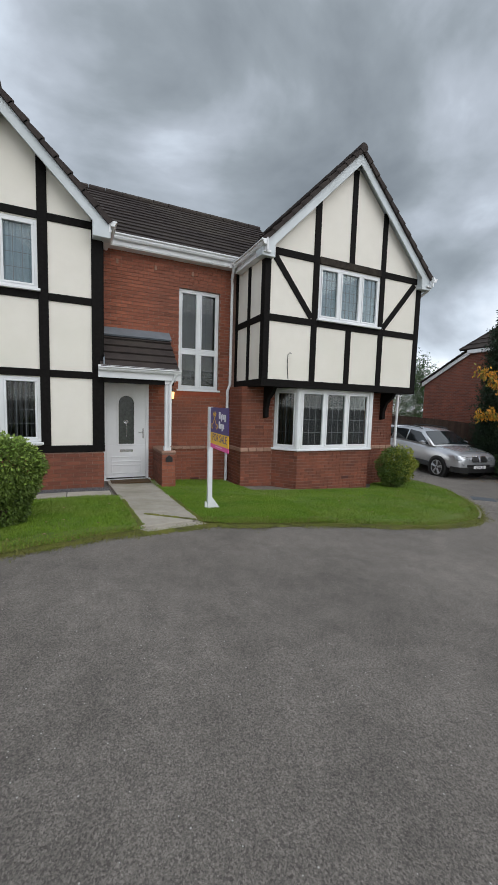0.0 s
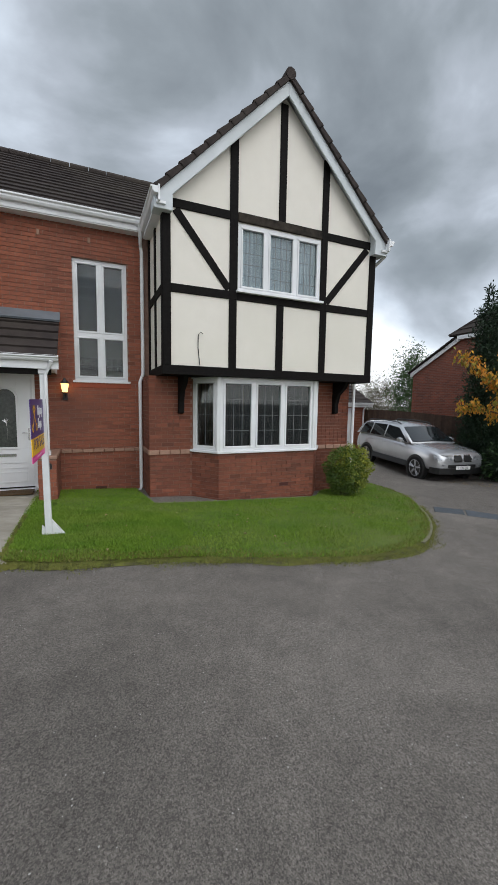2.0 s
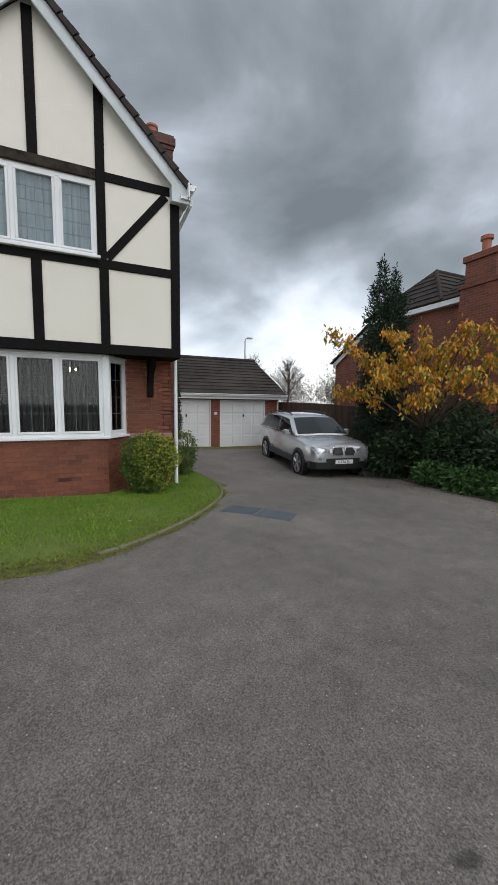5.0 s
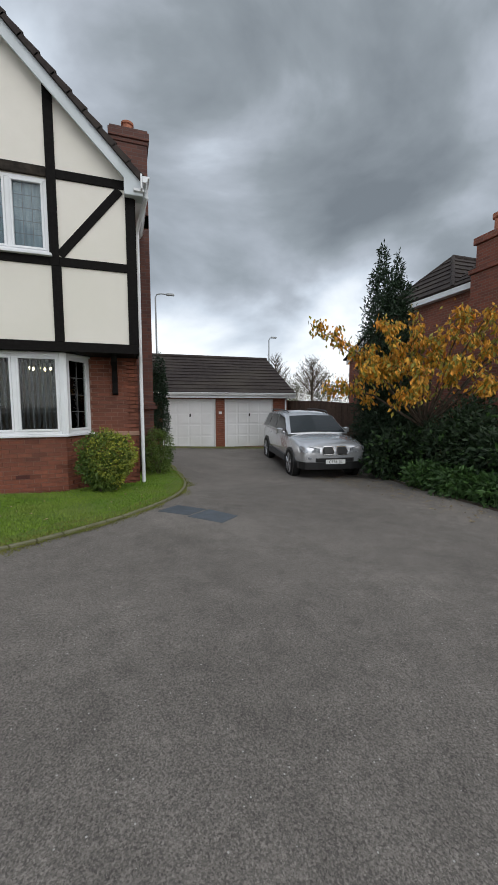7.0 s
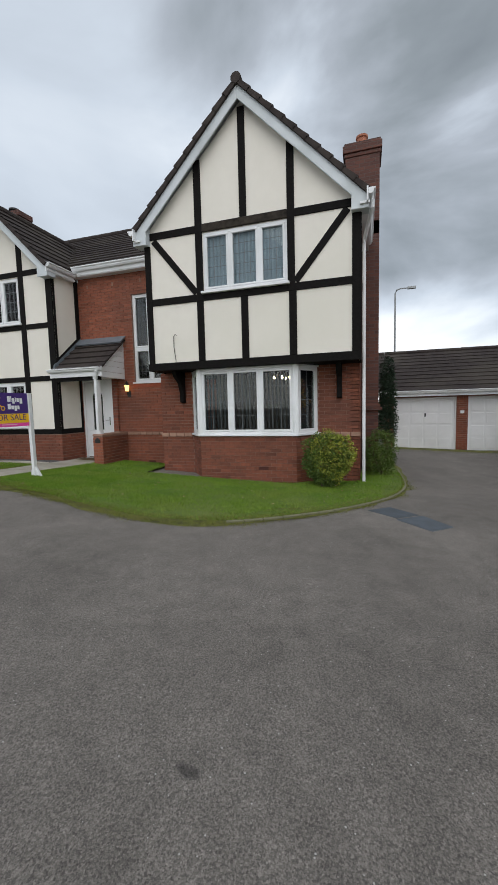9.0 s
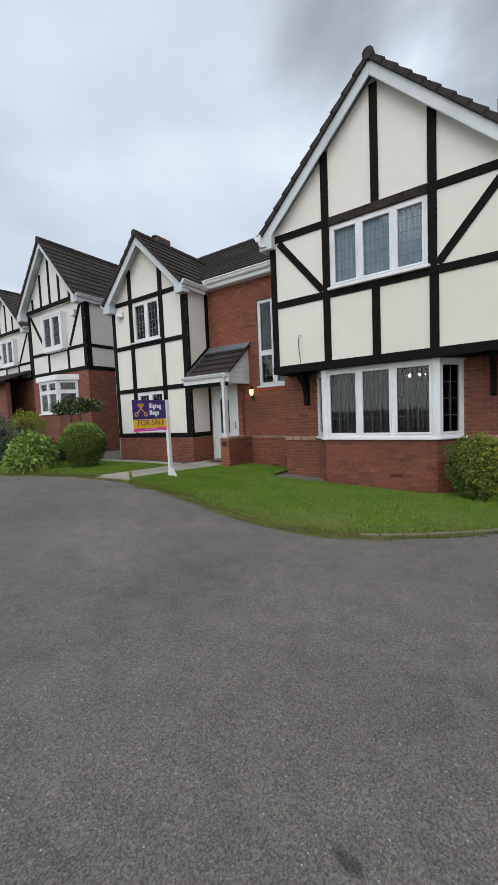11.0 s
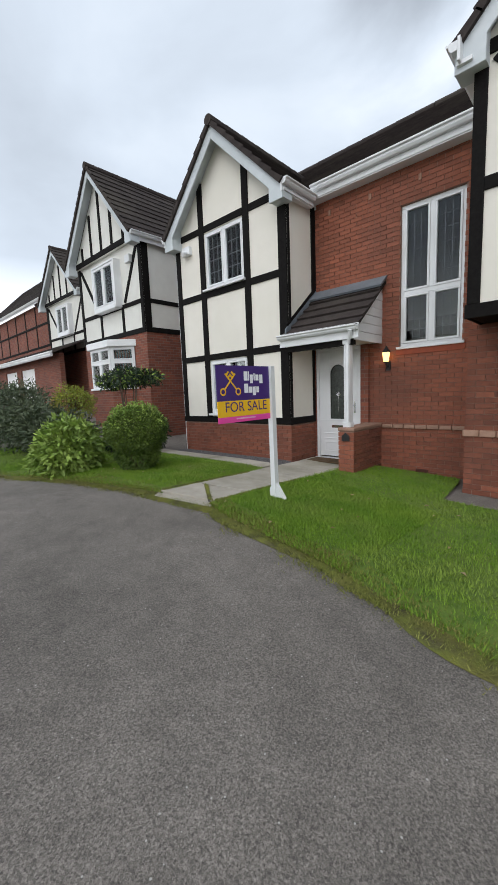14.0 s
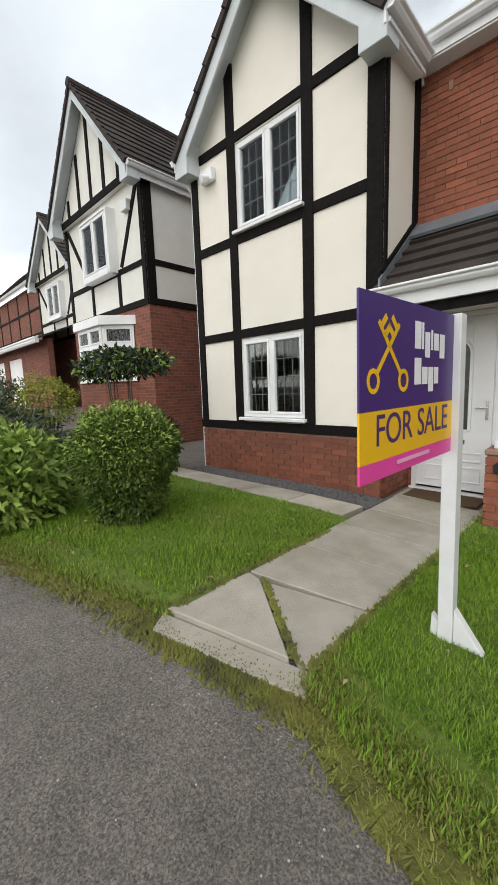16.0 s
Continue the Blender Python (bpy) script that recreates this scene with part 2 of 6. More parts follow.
WORN = mat("worn_timber", (0.012, 0.010, 0.009), 0.7, (0.055, 0.045, 0.035), 7, bump=0.6, bscale=40, spec=0.1)
WHITE = mat("white_pvc", (0.80, 0.81, 0.82), 0.35, (0.74, 0.75, 0.76), 2.0, col3=(0.66, 0.67, 0.66), scale3=1.1)
BARGE = mat("barge_paint", (0.62, 0.66, 0.68), 0.5, (0.55, 0.59, 0.61), 3.0, col3=(0.46, 0.50, 0.50), scale3=1.2)
TILE = mat("roof_tile", (0.058, 0.047, 0.043), 0.85, (0.034, 0.028, 0.027), 6, spec=0.15, bump=0.5, bscale=90, tint=0.5, col3=(0.07, 0.06, 0.05), scale3=0.7)
LEAD = mat("lead_flashing", (0.20, 0.23, 0.26), 0.5, (0.15, 0.17, 0.19), 5, metal=0.3)
CAME = mat("leaded_strip", (0.16, 0.17, 0.18), 0.5, metal=0.4)
GLASS = glass_mat("window_glass")
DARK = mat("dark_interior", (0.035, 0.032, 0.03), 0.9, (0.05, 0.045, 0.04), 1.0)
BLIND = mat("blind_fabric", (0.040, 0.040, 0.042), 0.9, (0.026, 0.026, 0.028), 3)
# net fabric, its pale blue-grey painted to include sky reflected in the panes
NET_SKY = mat("net_curtain_sky_tint", (0.34, 0.39, 0.44), 0.9, (0.27, 0.31, 0.35), 4)
ASPHALT = asphalt_mat()
SOIL = mat("lawn_turf", (0.055, 0.105, 0.010), 0.95, (0.115, 0.175, 0.020), 9, bump=0.8, bscale=70, col3=(0.13, 0.16, 0.035), scale3=1.3)
GRASS = mat("grass_blade", (0.100, 0.200, 0.013), 0.7, (0.180, 0.280, 0.026), 1.9, tint=0.8, col3=(0.20, 0.26, 0.05), scale3=1.1, spec=0.25)
DRYGRASS = mat("dry_grass", (0.15, 0.18, 0.03), 0.8, (0.20, 0.18, 0.06), 4.0, tint=0.8, spec=0.2)
MOSS = mat("moss", (0.15, 0.17, 0.022), 0.95, (0.055, 0.05, 0.022), 7, bump=0.9, bscale=60, col3=(0.16, 0.15, 0.03), scale3=3.0)
SLAB = mat("concrete_slab", (0.41, 0.375, 0.32), 0.9, (0.30, 0.275, 0.23), 3.5, bump=0.5, bscale=90, rand=0.25, col3=(0.22, 0.205, 0.15), scale3=1.4)
EDGING = mat("edging_stone", (0.20, 0.19, 0.12), 0.9, (0.13, 0.13, 0.07), 6, bump=0.5, bscale=60)
GRAVEL = mat("gravel", (0.07, 0.07, 0.075), 0.85, (0.14, 0.13, 0.13), 40, bump=0.8, bscale=70, tint=0.8)
SLATE = mat("slate_cover", (0.085, 0.10, 0.12), 0.7, (0.06, 0.07, 0.08), 8, bump=0.4, bscale=50, rand=0.2)
MAT_BROWN = mat("doormat", (0.10, 0.06, 0.025), 0.95, (0.07, 0.04, 0.015), 60, bump=0.8, bscale=200)
METAL = mat("chrome", (0.62, 0.62, 0.62), 0.2, metal=1.0)
BLACK = mat("black_plastic", (0.012, 0.012, 0.012), 0.45)
GARAGE_WHITE = mat("garage_door_paint", (0.82, 0.82, 0.82), 0.45, (0.77, 0.77, 0.77), 2.5, col3=(0.70, 0.70, 0.69), scale3=0.9)
LAMP_GLOW = glow_mat("lamp_glow", (1.0, 0.58, 0.18), 1.5)
BULB = glow_mat("bulb_glow", (1.0, 0.75, 0.4), 14.0)
TERRACOTTA = mat("terracotta", (0.42, 0.16, 0.09), 0.8, (0.32, 0.12, 0.07), 8)


# ---- mesh helpers ----
class Build:
    """Collects faces for one mesh."""
    def __init__(self):
        self.v, self.f, self.t = [], [], []

    def face(self, pts, tint=None):
        i = len(self.v)
        self.v += [tuple(p) for p in pts]
        self.f.append(tuple(range(i, i + len(pts))))
        self.t.append(0.0 if tint is None else tint)

    def hexa(self, p, tint=None):
        """Eight corners: four of the base, four of the top, in the same order."""
        i = len(self.v)
        self.v += [tuple(q) for q in p]
        for q in ((3, 2, 1, 0), (4, 5, 6, 7), (0, 1, 5, 4), (1, 2, 6, 5), (2, 3, 7, 6), (3, 0, 4, 7)):
            self.f.append(tuple(i + k for k in q)); self.t.append(0.0 if tint is None else tint)

    def box(self, x0, x1, y0, y1, z0, z1, tint=None):
        self.hexa([(x0, y0, z0), (x1, y0, z0), (x1, y1, z0), (x0, y1, z0), (x0, y0, z1), (x1, y0, z1), (x1, y1, z1), (x0, y1, z1)], tint)

    def prism(self, poly, depth):
        """A polygon of points swept by the vector depth."""
        d = Vector(depth)
        a = [Vector(p) for p in poly]; b = [p + d for p in a]
        i, n = len(self.v), len(a)
        self.v += [tuple(p) for p in a + b]
        self.f.append(tuple(i + k for k in reversed(range(n)))); self.f.append(tuple(i + n + k for k in range(n)))
        for k in range(n):
            self.f.append((i + k, i + (k + 1) % n, i + n + (k + 1) % n, i + n + k))
        self.t += [0.0] * (n + 2)

    def tube(self, pts, radii, n=8):
        pts = [Vector(p) for p in pts]
        if not hasattr(radii, "__len__"): radii = [radii] * len(pts)
        base = len(self.v)
        for k, p in enumerate(pts):
            d = (pts[min(k + 1, len(pts) - 1)] - pts[max(k - 1, 0)]).normalized()
            u = d.cross(Vector((0.3, 0.2, 1.0)) if abs(d.z) < 0.9 else Vector((1, 0.1, 0))).normalized()
            w = d.cross(u)
            for j in range(n):
                t = 2 * math.pi * j / n
                self.v.append(tuple(p + (u * math.cos(t) + w * math.sin(t)) * radii[k]))
        for k in range(len(pts) - 1):
            for j in range(n):
                q = base + k * n
                self.f.append((q + j, q + (j + 1) % n, q + n + (j + 1) % n, q + n + j)); self.t.append(0.0)
        self.f.append(tuple(base + j for j in reversed(range(n)))); self.f.append(tuple(base + (len(pts) - 1) * n + j for j in range(n)))
        self.t += [0.0, 0.0]

    def lathe(self, profile, centre, n=16):
        """profile: (radius, z) pairs about an upright axis."""
        base = len(self.v); cx, cy, cz = centre
        for r, z in profile:
            for j in range(n):
                t = 2 * math.pi * j / n
                self.v.append((cx + r * math.cos(t), cy + r * math.sin(t), cz + z))
        for k in range(len(profile) - 1):
            for j in range(n):
                q = base + k * n
                self.f.append((q + j, q + (j + 1) % n, q + n + (j + 1) % n, q + n + j)); self.t.append(0.0)
        self.f.append(tuple(base + j for j in reversed(range(n)))); self.f.append(tuple(base + (len(profile) - 1) * n + j for j in range(n)))
        self.t += [0.0, 0.0]

    def mesh(self, name, material):
        me = bpy.data.meshes.new(name)
        me.from_pydata(self.v, [], self.f)
        if any(self.t):
            me.attributes.new("tint", "FLOAT", "FACE").data.foreach_set("value", self.t)
        me.materials.append(material)
        return me

    def done(self, name, material, parent=None, bevel=0.0, smooth=False, kind=""):
        me = self.mesh(name, material)
        bm = bmesh.new(); bm.from_mesh(me); bmesh.ops.recalc_face_normals(bm, faces=bm.faces); bm.to_mesh(me); bm.free()
        if smooth: me.shade_smooth()
        ob = new(name, me)
        if parent is not None: adopt(ob, parent)
        if bevel:
            mod = ob.modifiers.new("edge", "BEVEL"); mod.width, mod.segments, mod.limit_method = bevel, 1, "ANGLE"
        if kind: tagged(ob, kind=kind)
        return ob


def adopt(ob, parent):
    """Parts are built in place; the parents stand at matrix_basis without turning unless built locally."""
    ob.parent = parent
    inv = parent.matrix_basis.inverted()
    up = parent.parent
    if up is not None: inv = inv @ parent.matrix_parent_inverse.inverted() @ up.matrix_basis.inverted()
    ob.matrix_parent_inverse = inv


def thing(name, at, label, category, group="", kind=""):
    ob = new(name); ob.empty_display_size = 0.1
    ob.matrix_basis = at if isinstance(at, Matrix) else pose(*at)
    return tagged(ob, label, category, group, kind)


class Plane:
    """A wall's own axes: u along it, z up, d outwards."""
    def __init__(self, o, u, n):
        self.o, self.u, self.n = Vector(o), Vector(u).normalized(), Vector(n).normalized()

    def p(self, u, z, d=0.0):
        return self.o + self.u * u + self.n * d + Vector((0, 0, z))

    def box(self, b, u0, u1, z0, z1, d0, d1, tint=None):
        P = self.p
        b.hexa([P(u0, z0, d0), P(u1, z0, d0), P(u1, z0, d1), P(u0, z0, d1), P(u0, z1, d0), P(u1, z1, d0), P(u1, z1, d1), P(u0, z1, d1)], tint)


def cells(u0, u1, z0, z1, holes):
    us = sorted({u0, u1, *[min(max(h[k], u0), u1) for h in holes for k in (0, 1)]})
    zs = sorted({z0, z1, *[min(max(h[k], z0), z1) for h in holes for k in (2, 3)]})
    for a, b in zip(us, us[1:]):
        for c, d in zip(zs, zs[1:]):
            m, n = (a + b) / 2, (c + d) / 2
            if not any(h[0] < m < h[1] and h[2] < n < h[3] for h in holes): yield a, b, c, d


def wall(P, u0, u1, z0, z1, thick, material, parent, holes=(), name="wall"):
    b = Build()
    for a, c, d, e in cells(u0, u1, z0, z1, holes): P.box(b, a, c, d, e, -thick, 0)
    return b.done(name, material, parent)


def bricks(P, u0, u1, z0, z1, parent, holes=(), singles=0, proud=0.011, off=0.0):
    """Stretcher bond in front of the mortar: the first so many as parts, the rest as one part."""
    b, unit, row, n = Build(), 0.225, 0, 0
    one = None
    z = z0
    rng = random.Random(int(abs(P.o.x * 71 + P.o.y * 13 + u0 * 7) * 10))
    while z < z1 - 0.02:
        h = min(0.064, z1 - z)
        u = u0 - (0.5 * unit if row % 2 else 0) - off
        while u < u1 - 0.01:
            a, c = max(u, u0), min(u + 0.214, u1)
            spans = [(a, c)]
            for h0, h1, h2, h3 in holes:
                if z + h > h2 + 0.01 and z < h3 - 0.01:
                    nxt = []
                    for s, e in spans:
                        if e <= h0 or s >= h1: nxt.append((s, e)); continue
                        if s < h0: nxt.append((s, h0))
                        if e > h1: nxt.append((h1, e))
                    spans = nxt
            for s, e in spans:
                if e - s < 0.03: continue
                t = rng.uniform(-0.5, 0.5) ** 3 * 4 * 0.9 + rng.uniform(-0.22, 0.22)
                d = proud + rng.uniform(-0.002, 0.002)
                if n < singles and abs(e - s - 0.214) < 0.004 and h > 0.06:
                    if one is None:
                        q = Build(); Plane((0, 0, 0), P.u, P.n).box(q, 0, 0.214, 0, 0.064, 0, proud)
                        one = q.mesh("brick", BRICK)
                    ob = new("brick", one)
                    ob.location = P.p(s, z, rng.uniform(-0.002, 0.002)); adopt(ob, parent); n += 1
                else:
                    P.box(b, s, e, z, z + h, -0.004, d, t)
            u += unit
        z += 0.075; row += 1
    if b.f:
        ob = b.done("brickwork", BRICK, parent, kind="stuff")
    return n


def window(P, u0, u1, z0, z1, house, mull=(), trans=(), lead=0, drape="net", sill=True, d=-0.05, label="", casement=True):
    """Frame with mullions and transoms, glass, leaded strips, and what hangs behind."""
    fw = 0.055
    f = Build()
    P.box(f, u0, u1, z0, z0 + fw, d - 0.06, d); P.box(f, u0, u1, z1 - fw, z1, d - 0.06, d)
    P.box(f, u0, u0 + fw, z0 + fw, z1 - fw, d - 0.06, d); P.box(f, u1 - fw, u1, z0 + fw, z1 - fw, d - 0.06, d)
    us = [u0 + fw, *[m for m in mull], u1 - fw]
    zs = [z0 + fw, *trans, z1 - fw]
    for t in trans: P.box(f, u0 + fw, u1 - fw, t - 0.035, t + 0.035, d - 0.06, d + 0.002)
    for m in mull:
        for c, e in zip(zs, zs[1:]):
            P.box(f, m - 0.035, m + 0.035, c + (0.035 if c in trans else 0), e - (0.035 if e in trans else 0), d - 0.06, d)
    win = f.done("window", WHITE, house, bevel=0.006)
    if label: tagged(win, label)
    for a, b2 in zip(us, us[1:]):
        for c, e in zip(zs, zs[1:]):
            a2 = a + (0.035 if a in mull else 0); b3 = b2 - (0.035 if b2 in mull else 0)
            c2 = c + (0.035 if c in trans else 0); e2 = e - (0.035 if e in trans else 0)
            if casement:
                s = Build()
                for q in ((a2, b3, c2, c2 + 0.035), (a2, b3, e2 - 0.035, e2), (a2, a2 + 0.035, c2 + 0.035, e2 - 0.035), (b3 - 0.035, b3, c2 + 0.035, e2 - 0.035)):
                    P.box(s, *q, d - 0.045, d + 0.012)
                s.done("casement", WHITE, win, bevel=0.005)
                a2 += 0.035; b3 -= 0.035; c2 += 0.035; e2 -= 0.035
            g = Build(); P.box(g, a2, b3, c2, e2, d - 0.034, d - 0.026)
            go = g.done("pane", GLASS, win); go.visible_shadow = False
            if lead:
                k = Build()
                nu = max(2, round((b3 - a2) / lead)); nz = max(2, round((e2 - c2) / (lead * 1.7)))
                for i in range(1, nu): P.box(k, a2 + (b3 - a2) * i / nu - 0.004, a2 + (b3 - a2) * i / nu + 0.004, c2, e2, d - 0.026, d - 0.021)
                for i in range(1, nz): P.box(k, a2, b3, c2 + (e2 - c2) * i / nz - 0.004, c2 + (e2 - c2) * i / nz + 0.004, d - 0.026, d - 0.022)
                k.done("leading", CAME, win)
    if sill:
        s = Build(); P.box(s, u0 - 0.04, u1 + 0.04, z0 - 0.045, z0, d - 0.05, d + 0.10); s.done("sill", WHITE, win, bevel=0.006)
    # behind the glass; the net's colour also carries the sky's reflection
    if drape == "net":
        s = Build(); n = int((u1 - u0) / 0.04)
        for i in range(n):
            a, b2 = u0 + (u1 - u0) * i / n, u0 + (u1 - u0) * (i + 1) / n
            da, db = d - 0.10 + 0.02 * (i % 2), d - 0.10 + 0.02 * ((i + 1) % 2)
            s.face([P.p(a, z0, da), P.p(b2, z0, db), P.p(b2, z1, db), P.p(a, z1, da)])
        s.done("curtain", NET_SKY, win)
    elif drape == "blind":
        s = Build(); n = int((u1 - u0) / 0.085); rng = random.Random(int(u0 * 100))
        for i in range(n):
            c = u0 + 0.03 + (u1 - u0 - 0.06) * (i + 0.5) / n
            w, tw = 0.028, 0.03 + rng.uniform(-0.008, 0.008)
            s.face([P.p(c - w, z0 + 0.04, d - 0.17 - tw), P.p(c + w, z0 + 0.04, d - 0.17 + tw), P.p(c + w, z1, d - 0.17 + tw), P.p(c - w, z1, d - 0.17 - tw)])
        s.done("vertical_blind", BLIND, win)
    return win


def beam(P, u0, u1, z0, z1, parent, proud=0.026, material=None, name="beam"):
    b = Build(); P.box(b, u0, u1, z0, z1, -0.004, proud); return b.done(name, material or TIMBER, parent, bevel=0.005)


def brace(P, a, c, w, parent, proud=0.022):
    """A slanting timber from (u, z) to (u, z)."""
    d = Vector((c[0] - a[0], c[1] - a[1])).normalized(); n = Vector((-d.y, d.x)) * w / 2
    q = [(a[0] + n.x, a[1] + n.y), (a[0] - n.x, a[1] - n.y), (c[0] - n.x, c[1] - n.y), (c[0] + n.x, c[1] + n.y)]
    b = Build(); b.prism([P.p(u, z, -0.004) for u, z in q], P.n * (proud + 0.004)); return b.done("brace", TIMBER, parent, bevel=0.004)


def roof_slope(e0, e1, up, length, parent, gauge=0.30, name="roof", material=None, lap=0.035, shear=0.0):
    """Stepped tile courses from the eave e0-e1 along the unit vector up."""
    b = Build(); e0, e1, up = Vector(e0), Vector(e1), Vector(up).normalized()
    n = (e1 - e0).cross(up).normalized()
    if n.z < 0: n = -n
    along = (e1 - e0).normalized(); W = (e1 - e0).length
    k = int(math.ceil(length / gauge)); rng = random.Random(k * 7 + int(W * 10))
    for i in range(k):
        s0, s1 = i * gauge, min((i + 1) * gauge + 0.03, length)
        m = max(1, int(W / 0.9))
        for j in range(m):
            a, c = e0 + along * (W * j / m), e0 + along * (W * (j + 1) / m)
            h = lap + rng.uniform(-0.003, 0.003)
            pts = [a + up * s0 - n * 0.02, c + up * s0 - n * 0.02, c + up * s1 - n * 0.02, a + up * s1 - n * 0.02,
                   a + up * s0 + n * h, c + up * s0 + n * h, c + up * s1 + n * 0.004, a + up * s1 + n * 0.004]
            b.hexa(pts, rng.uniform(-0.18, 0.18))
    return b.done(name, material or TILE, parent)


def ridge_cap(p0, p1, parent, r=0.10):
    b = Build(); p0, p1 = Vector(p0), Vector(p1); L = (p1 - p0).length; n = max(1, int(L / 0.42)); d = (p1 - p0) / n
    for i in range(n):
        b.tube([p0 + d * i, p0 + d * (i + 0.97)], [r, r * 0.94], 10)
    return b.done("ridge_tile", TILE, parent)


def gutter(p0, p1, parent, depth=0.11):
    """Squared ogee gutter with a fascia behind."""
    p0, p1 = Vector(p0), Vector(p1); d = (p1 - p0).normalized()
    out = Vector((d.y, -d.x, 0))
    b = Build()
    prof = [(0.0, 0.0), (0.0, -depth), (0.06, -depth), (0.085, -depth * 0.65), (0.085, -depth * 0.4), (0.115, -depth * 0.25), (0.115, 0.0)]
    b.prism([p0 + out * a + Vector((0, 0, c)) for a, c in prof], p1 - p0)
    g = b.done("gutter", WHITE, parent, bevel=0.004)
    f = Build(); f.prism([p0 + out * a + Vector((0, 0, c)) for a, c in ((-0.03, 0.03), (-0.03, -0.2), (-0.003, -0.2), (-0.003, 0.03))], p1 - p0)
    f.done("fascia", WHITE, parent)
    return g


def pipe(pts, parent, r=0.034, material=None):
    b = Build(); b.tube(pts, r, 10); return b.done("downpipe", material or WHITE, parent, smooth=False)


def gable_roof(xc, half, y0, y1, ze, zr, parent, barge=True, gauge=0.3, cap=True, caps_left=True):
    """Ridge along y; ze is the height of the roof's upper face at xc +- half, zr the ridge."""
    rise = zr - ze; L = math.hypot(half, rise)
    for s in (-1, 1):
        roof_slope((xc + s * half, y0, ze), (xc + s * half, y1, ze), (-s * half, 0, rise), L, parent, gauge)
        if barge:
            dn = 0.27
            b = Build()
            pts = [(xc + s * half, y0 + 0.02, ze - 0.05), (xc, y0 + 0.02, zr - 0.05), (xc, y0 + 0.02, zr - 0.05 - dn), (xc + s * (half - 0.30), y0 + 0.02, ze + 0.30 * rise / half - 0.05 - dn), (xc + s * (half - 0.30), y0 + 0.02, ze - 0.27), (xc + s * half, y0 + 0.02, ze - 0.27)]
            b.prism(pts, (0, 0.035, 0)); b.done("bargeboard", BARGE, parent, bevel=0.006)
            # soffit box at the eave and sloping soffit
            q = Build(); q.prism([(xc + s * half, y0 + 0.055, ze - 0.05), (xc + s * (half - 0.30), y0 + 0.055, ze - 0.05 + 0.3 * rise / half - 0.02), (xc + s * (half - 0.30), y0 + 0.055, ze - 0.25), (xc + s * half, y0 + 0.055, ze - 0.25)], (0, 0.25, 0)); q.done("eave_box", BARGE, parent)
            q = Build(); q.prism([(xc + s * (half - 0.3), y0 + 0.055, ze + 0.3 * rise / half - 0.09), (xc, y0 + 0.055, zr - 0.09), (xc, y0 + 0.055, zr - 0.12), (xc + s * (half - 0.3), y0 + 0.055, ze + 0.3 * rise / half - 0.12)], (0, 0.25, 0)); q.done("soffit", BARGE, parent)
    # verge tiles: small stepped ends over the bargeboard
    v = Build()
    for s in (-1, 1):
        k = int(L / gauge)
        for i in range(k + 1):
            t0, t1 = i * gauge / L, min(1, (i * gauge + gauge + 0.02) / L)
            a = Vector((xc + s * half * (1 - t0), y0 - 0.03, ze + rise * t0)); c = Vector((xc + s * half * (1 - t1), y0 - 0.03, ze + rise * t1))
            nn = Vector((s * rise, 0, half)).normalized()
            v.hexa([a - nn * 0.055, c - nn * 0.055, c - nn * 0.055 + Vector((0, .06, 0)), a - nn * 0.055 + Vector((0, .06, 0)), a + nn * 0.05, c + nn * 0.018, c + nn * 0.018 + Vector((0, .06, 0)), a + nn * 0.05 + Vector((0, .06, 0))])
    v.done("verge", TILE, parent)
    if cap: ridge_cap((xc, y0 - 0.04, zr + 0.0), (xc, y1, zr + 0.0), parent)


# ---- ground ----
def sheet(name, x0, x1, y0, y1, step, material, lift=0.0):
    b = Build()
    nx, ny = int((x1 - x0) / step), int((y1 - y0) / step)
    for j in range(ny + 1):
        for i in range(nx + 1):
            x, y = x0 + (x1 - x0) * i / nx, y0 + (y1 - y0) * j / ny
            b.v.append((x, y, gz(x, y) + lift))
    for j in range(ny):
        for i in range(nx):
            q = j * (nx + 1) + i
            b.f.append((q, q + 1, q + nx + 2, q + nx + 1)); b.t.append(0.0)
    return b


gb = Build()
xs = [-900, -300, -120, -60] + [-30 + i * 0.6 for i in range(101)] + [60, 120, 300, 900]
ys = [-900, -300, -100, -40, -20] + [-8 + i * 0.6 for i in range(57)] + [40, 70, 120, 300, 900]
for y in ys:
    for x in xs: gb.v.append((x, y, gz(x, y)))
for j in range(len(ys) - 1):
    for i in range(len(xs) - 1):
        q = j * len(xs) + i
        gb.f.append((q, q + 1, q + len(xs) + 1, q + len(xs))); gb.t.append(0.0)
tagged(gb.done("ground", ASPHALT, smooth=True), "worn grey asphalt drive with pale chippings and stains", "driveway", kind="structure")


def spline(pts, n):
    """Points evenly along a smooth line through pts."""
    out = []
    P = [Vector(p) for p in pts]
    P = [2 * P[0] - P[1], *P, 2 * P[-1] - P[-2]]
    for i in range(1, len(P) - 2):
        for k in range(n):
            t = k / n
            a, b, c, d = P[i - 1:i + 3]
            out.append(0.5 * ((2 * b) + (c - a) * t + (2 * a - 5 * b + 4 * c - d) * t * t + (3 * b - a - 3 * c + d) * t ** 3))
    out.append(P[-2])
    return out


FRONT_R = spline([(1.32, 5.04), (1.75, 4.86), (2.35, 4.76), (3.1, 4.66), (3.7, 4.48), (4.4, 4.31), (5.1, 4.19), (5.8, 4.25), (6.4, 4.49), (7.05, 5.0), (7.65, 5.68), (8.3, 6.65), (8.62, 7.8), (8.66, 9.5), (8.62, 11.5), (8.6, 14.3)], 6)
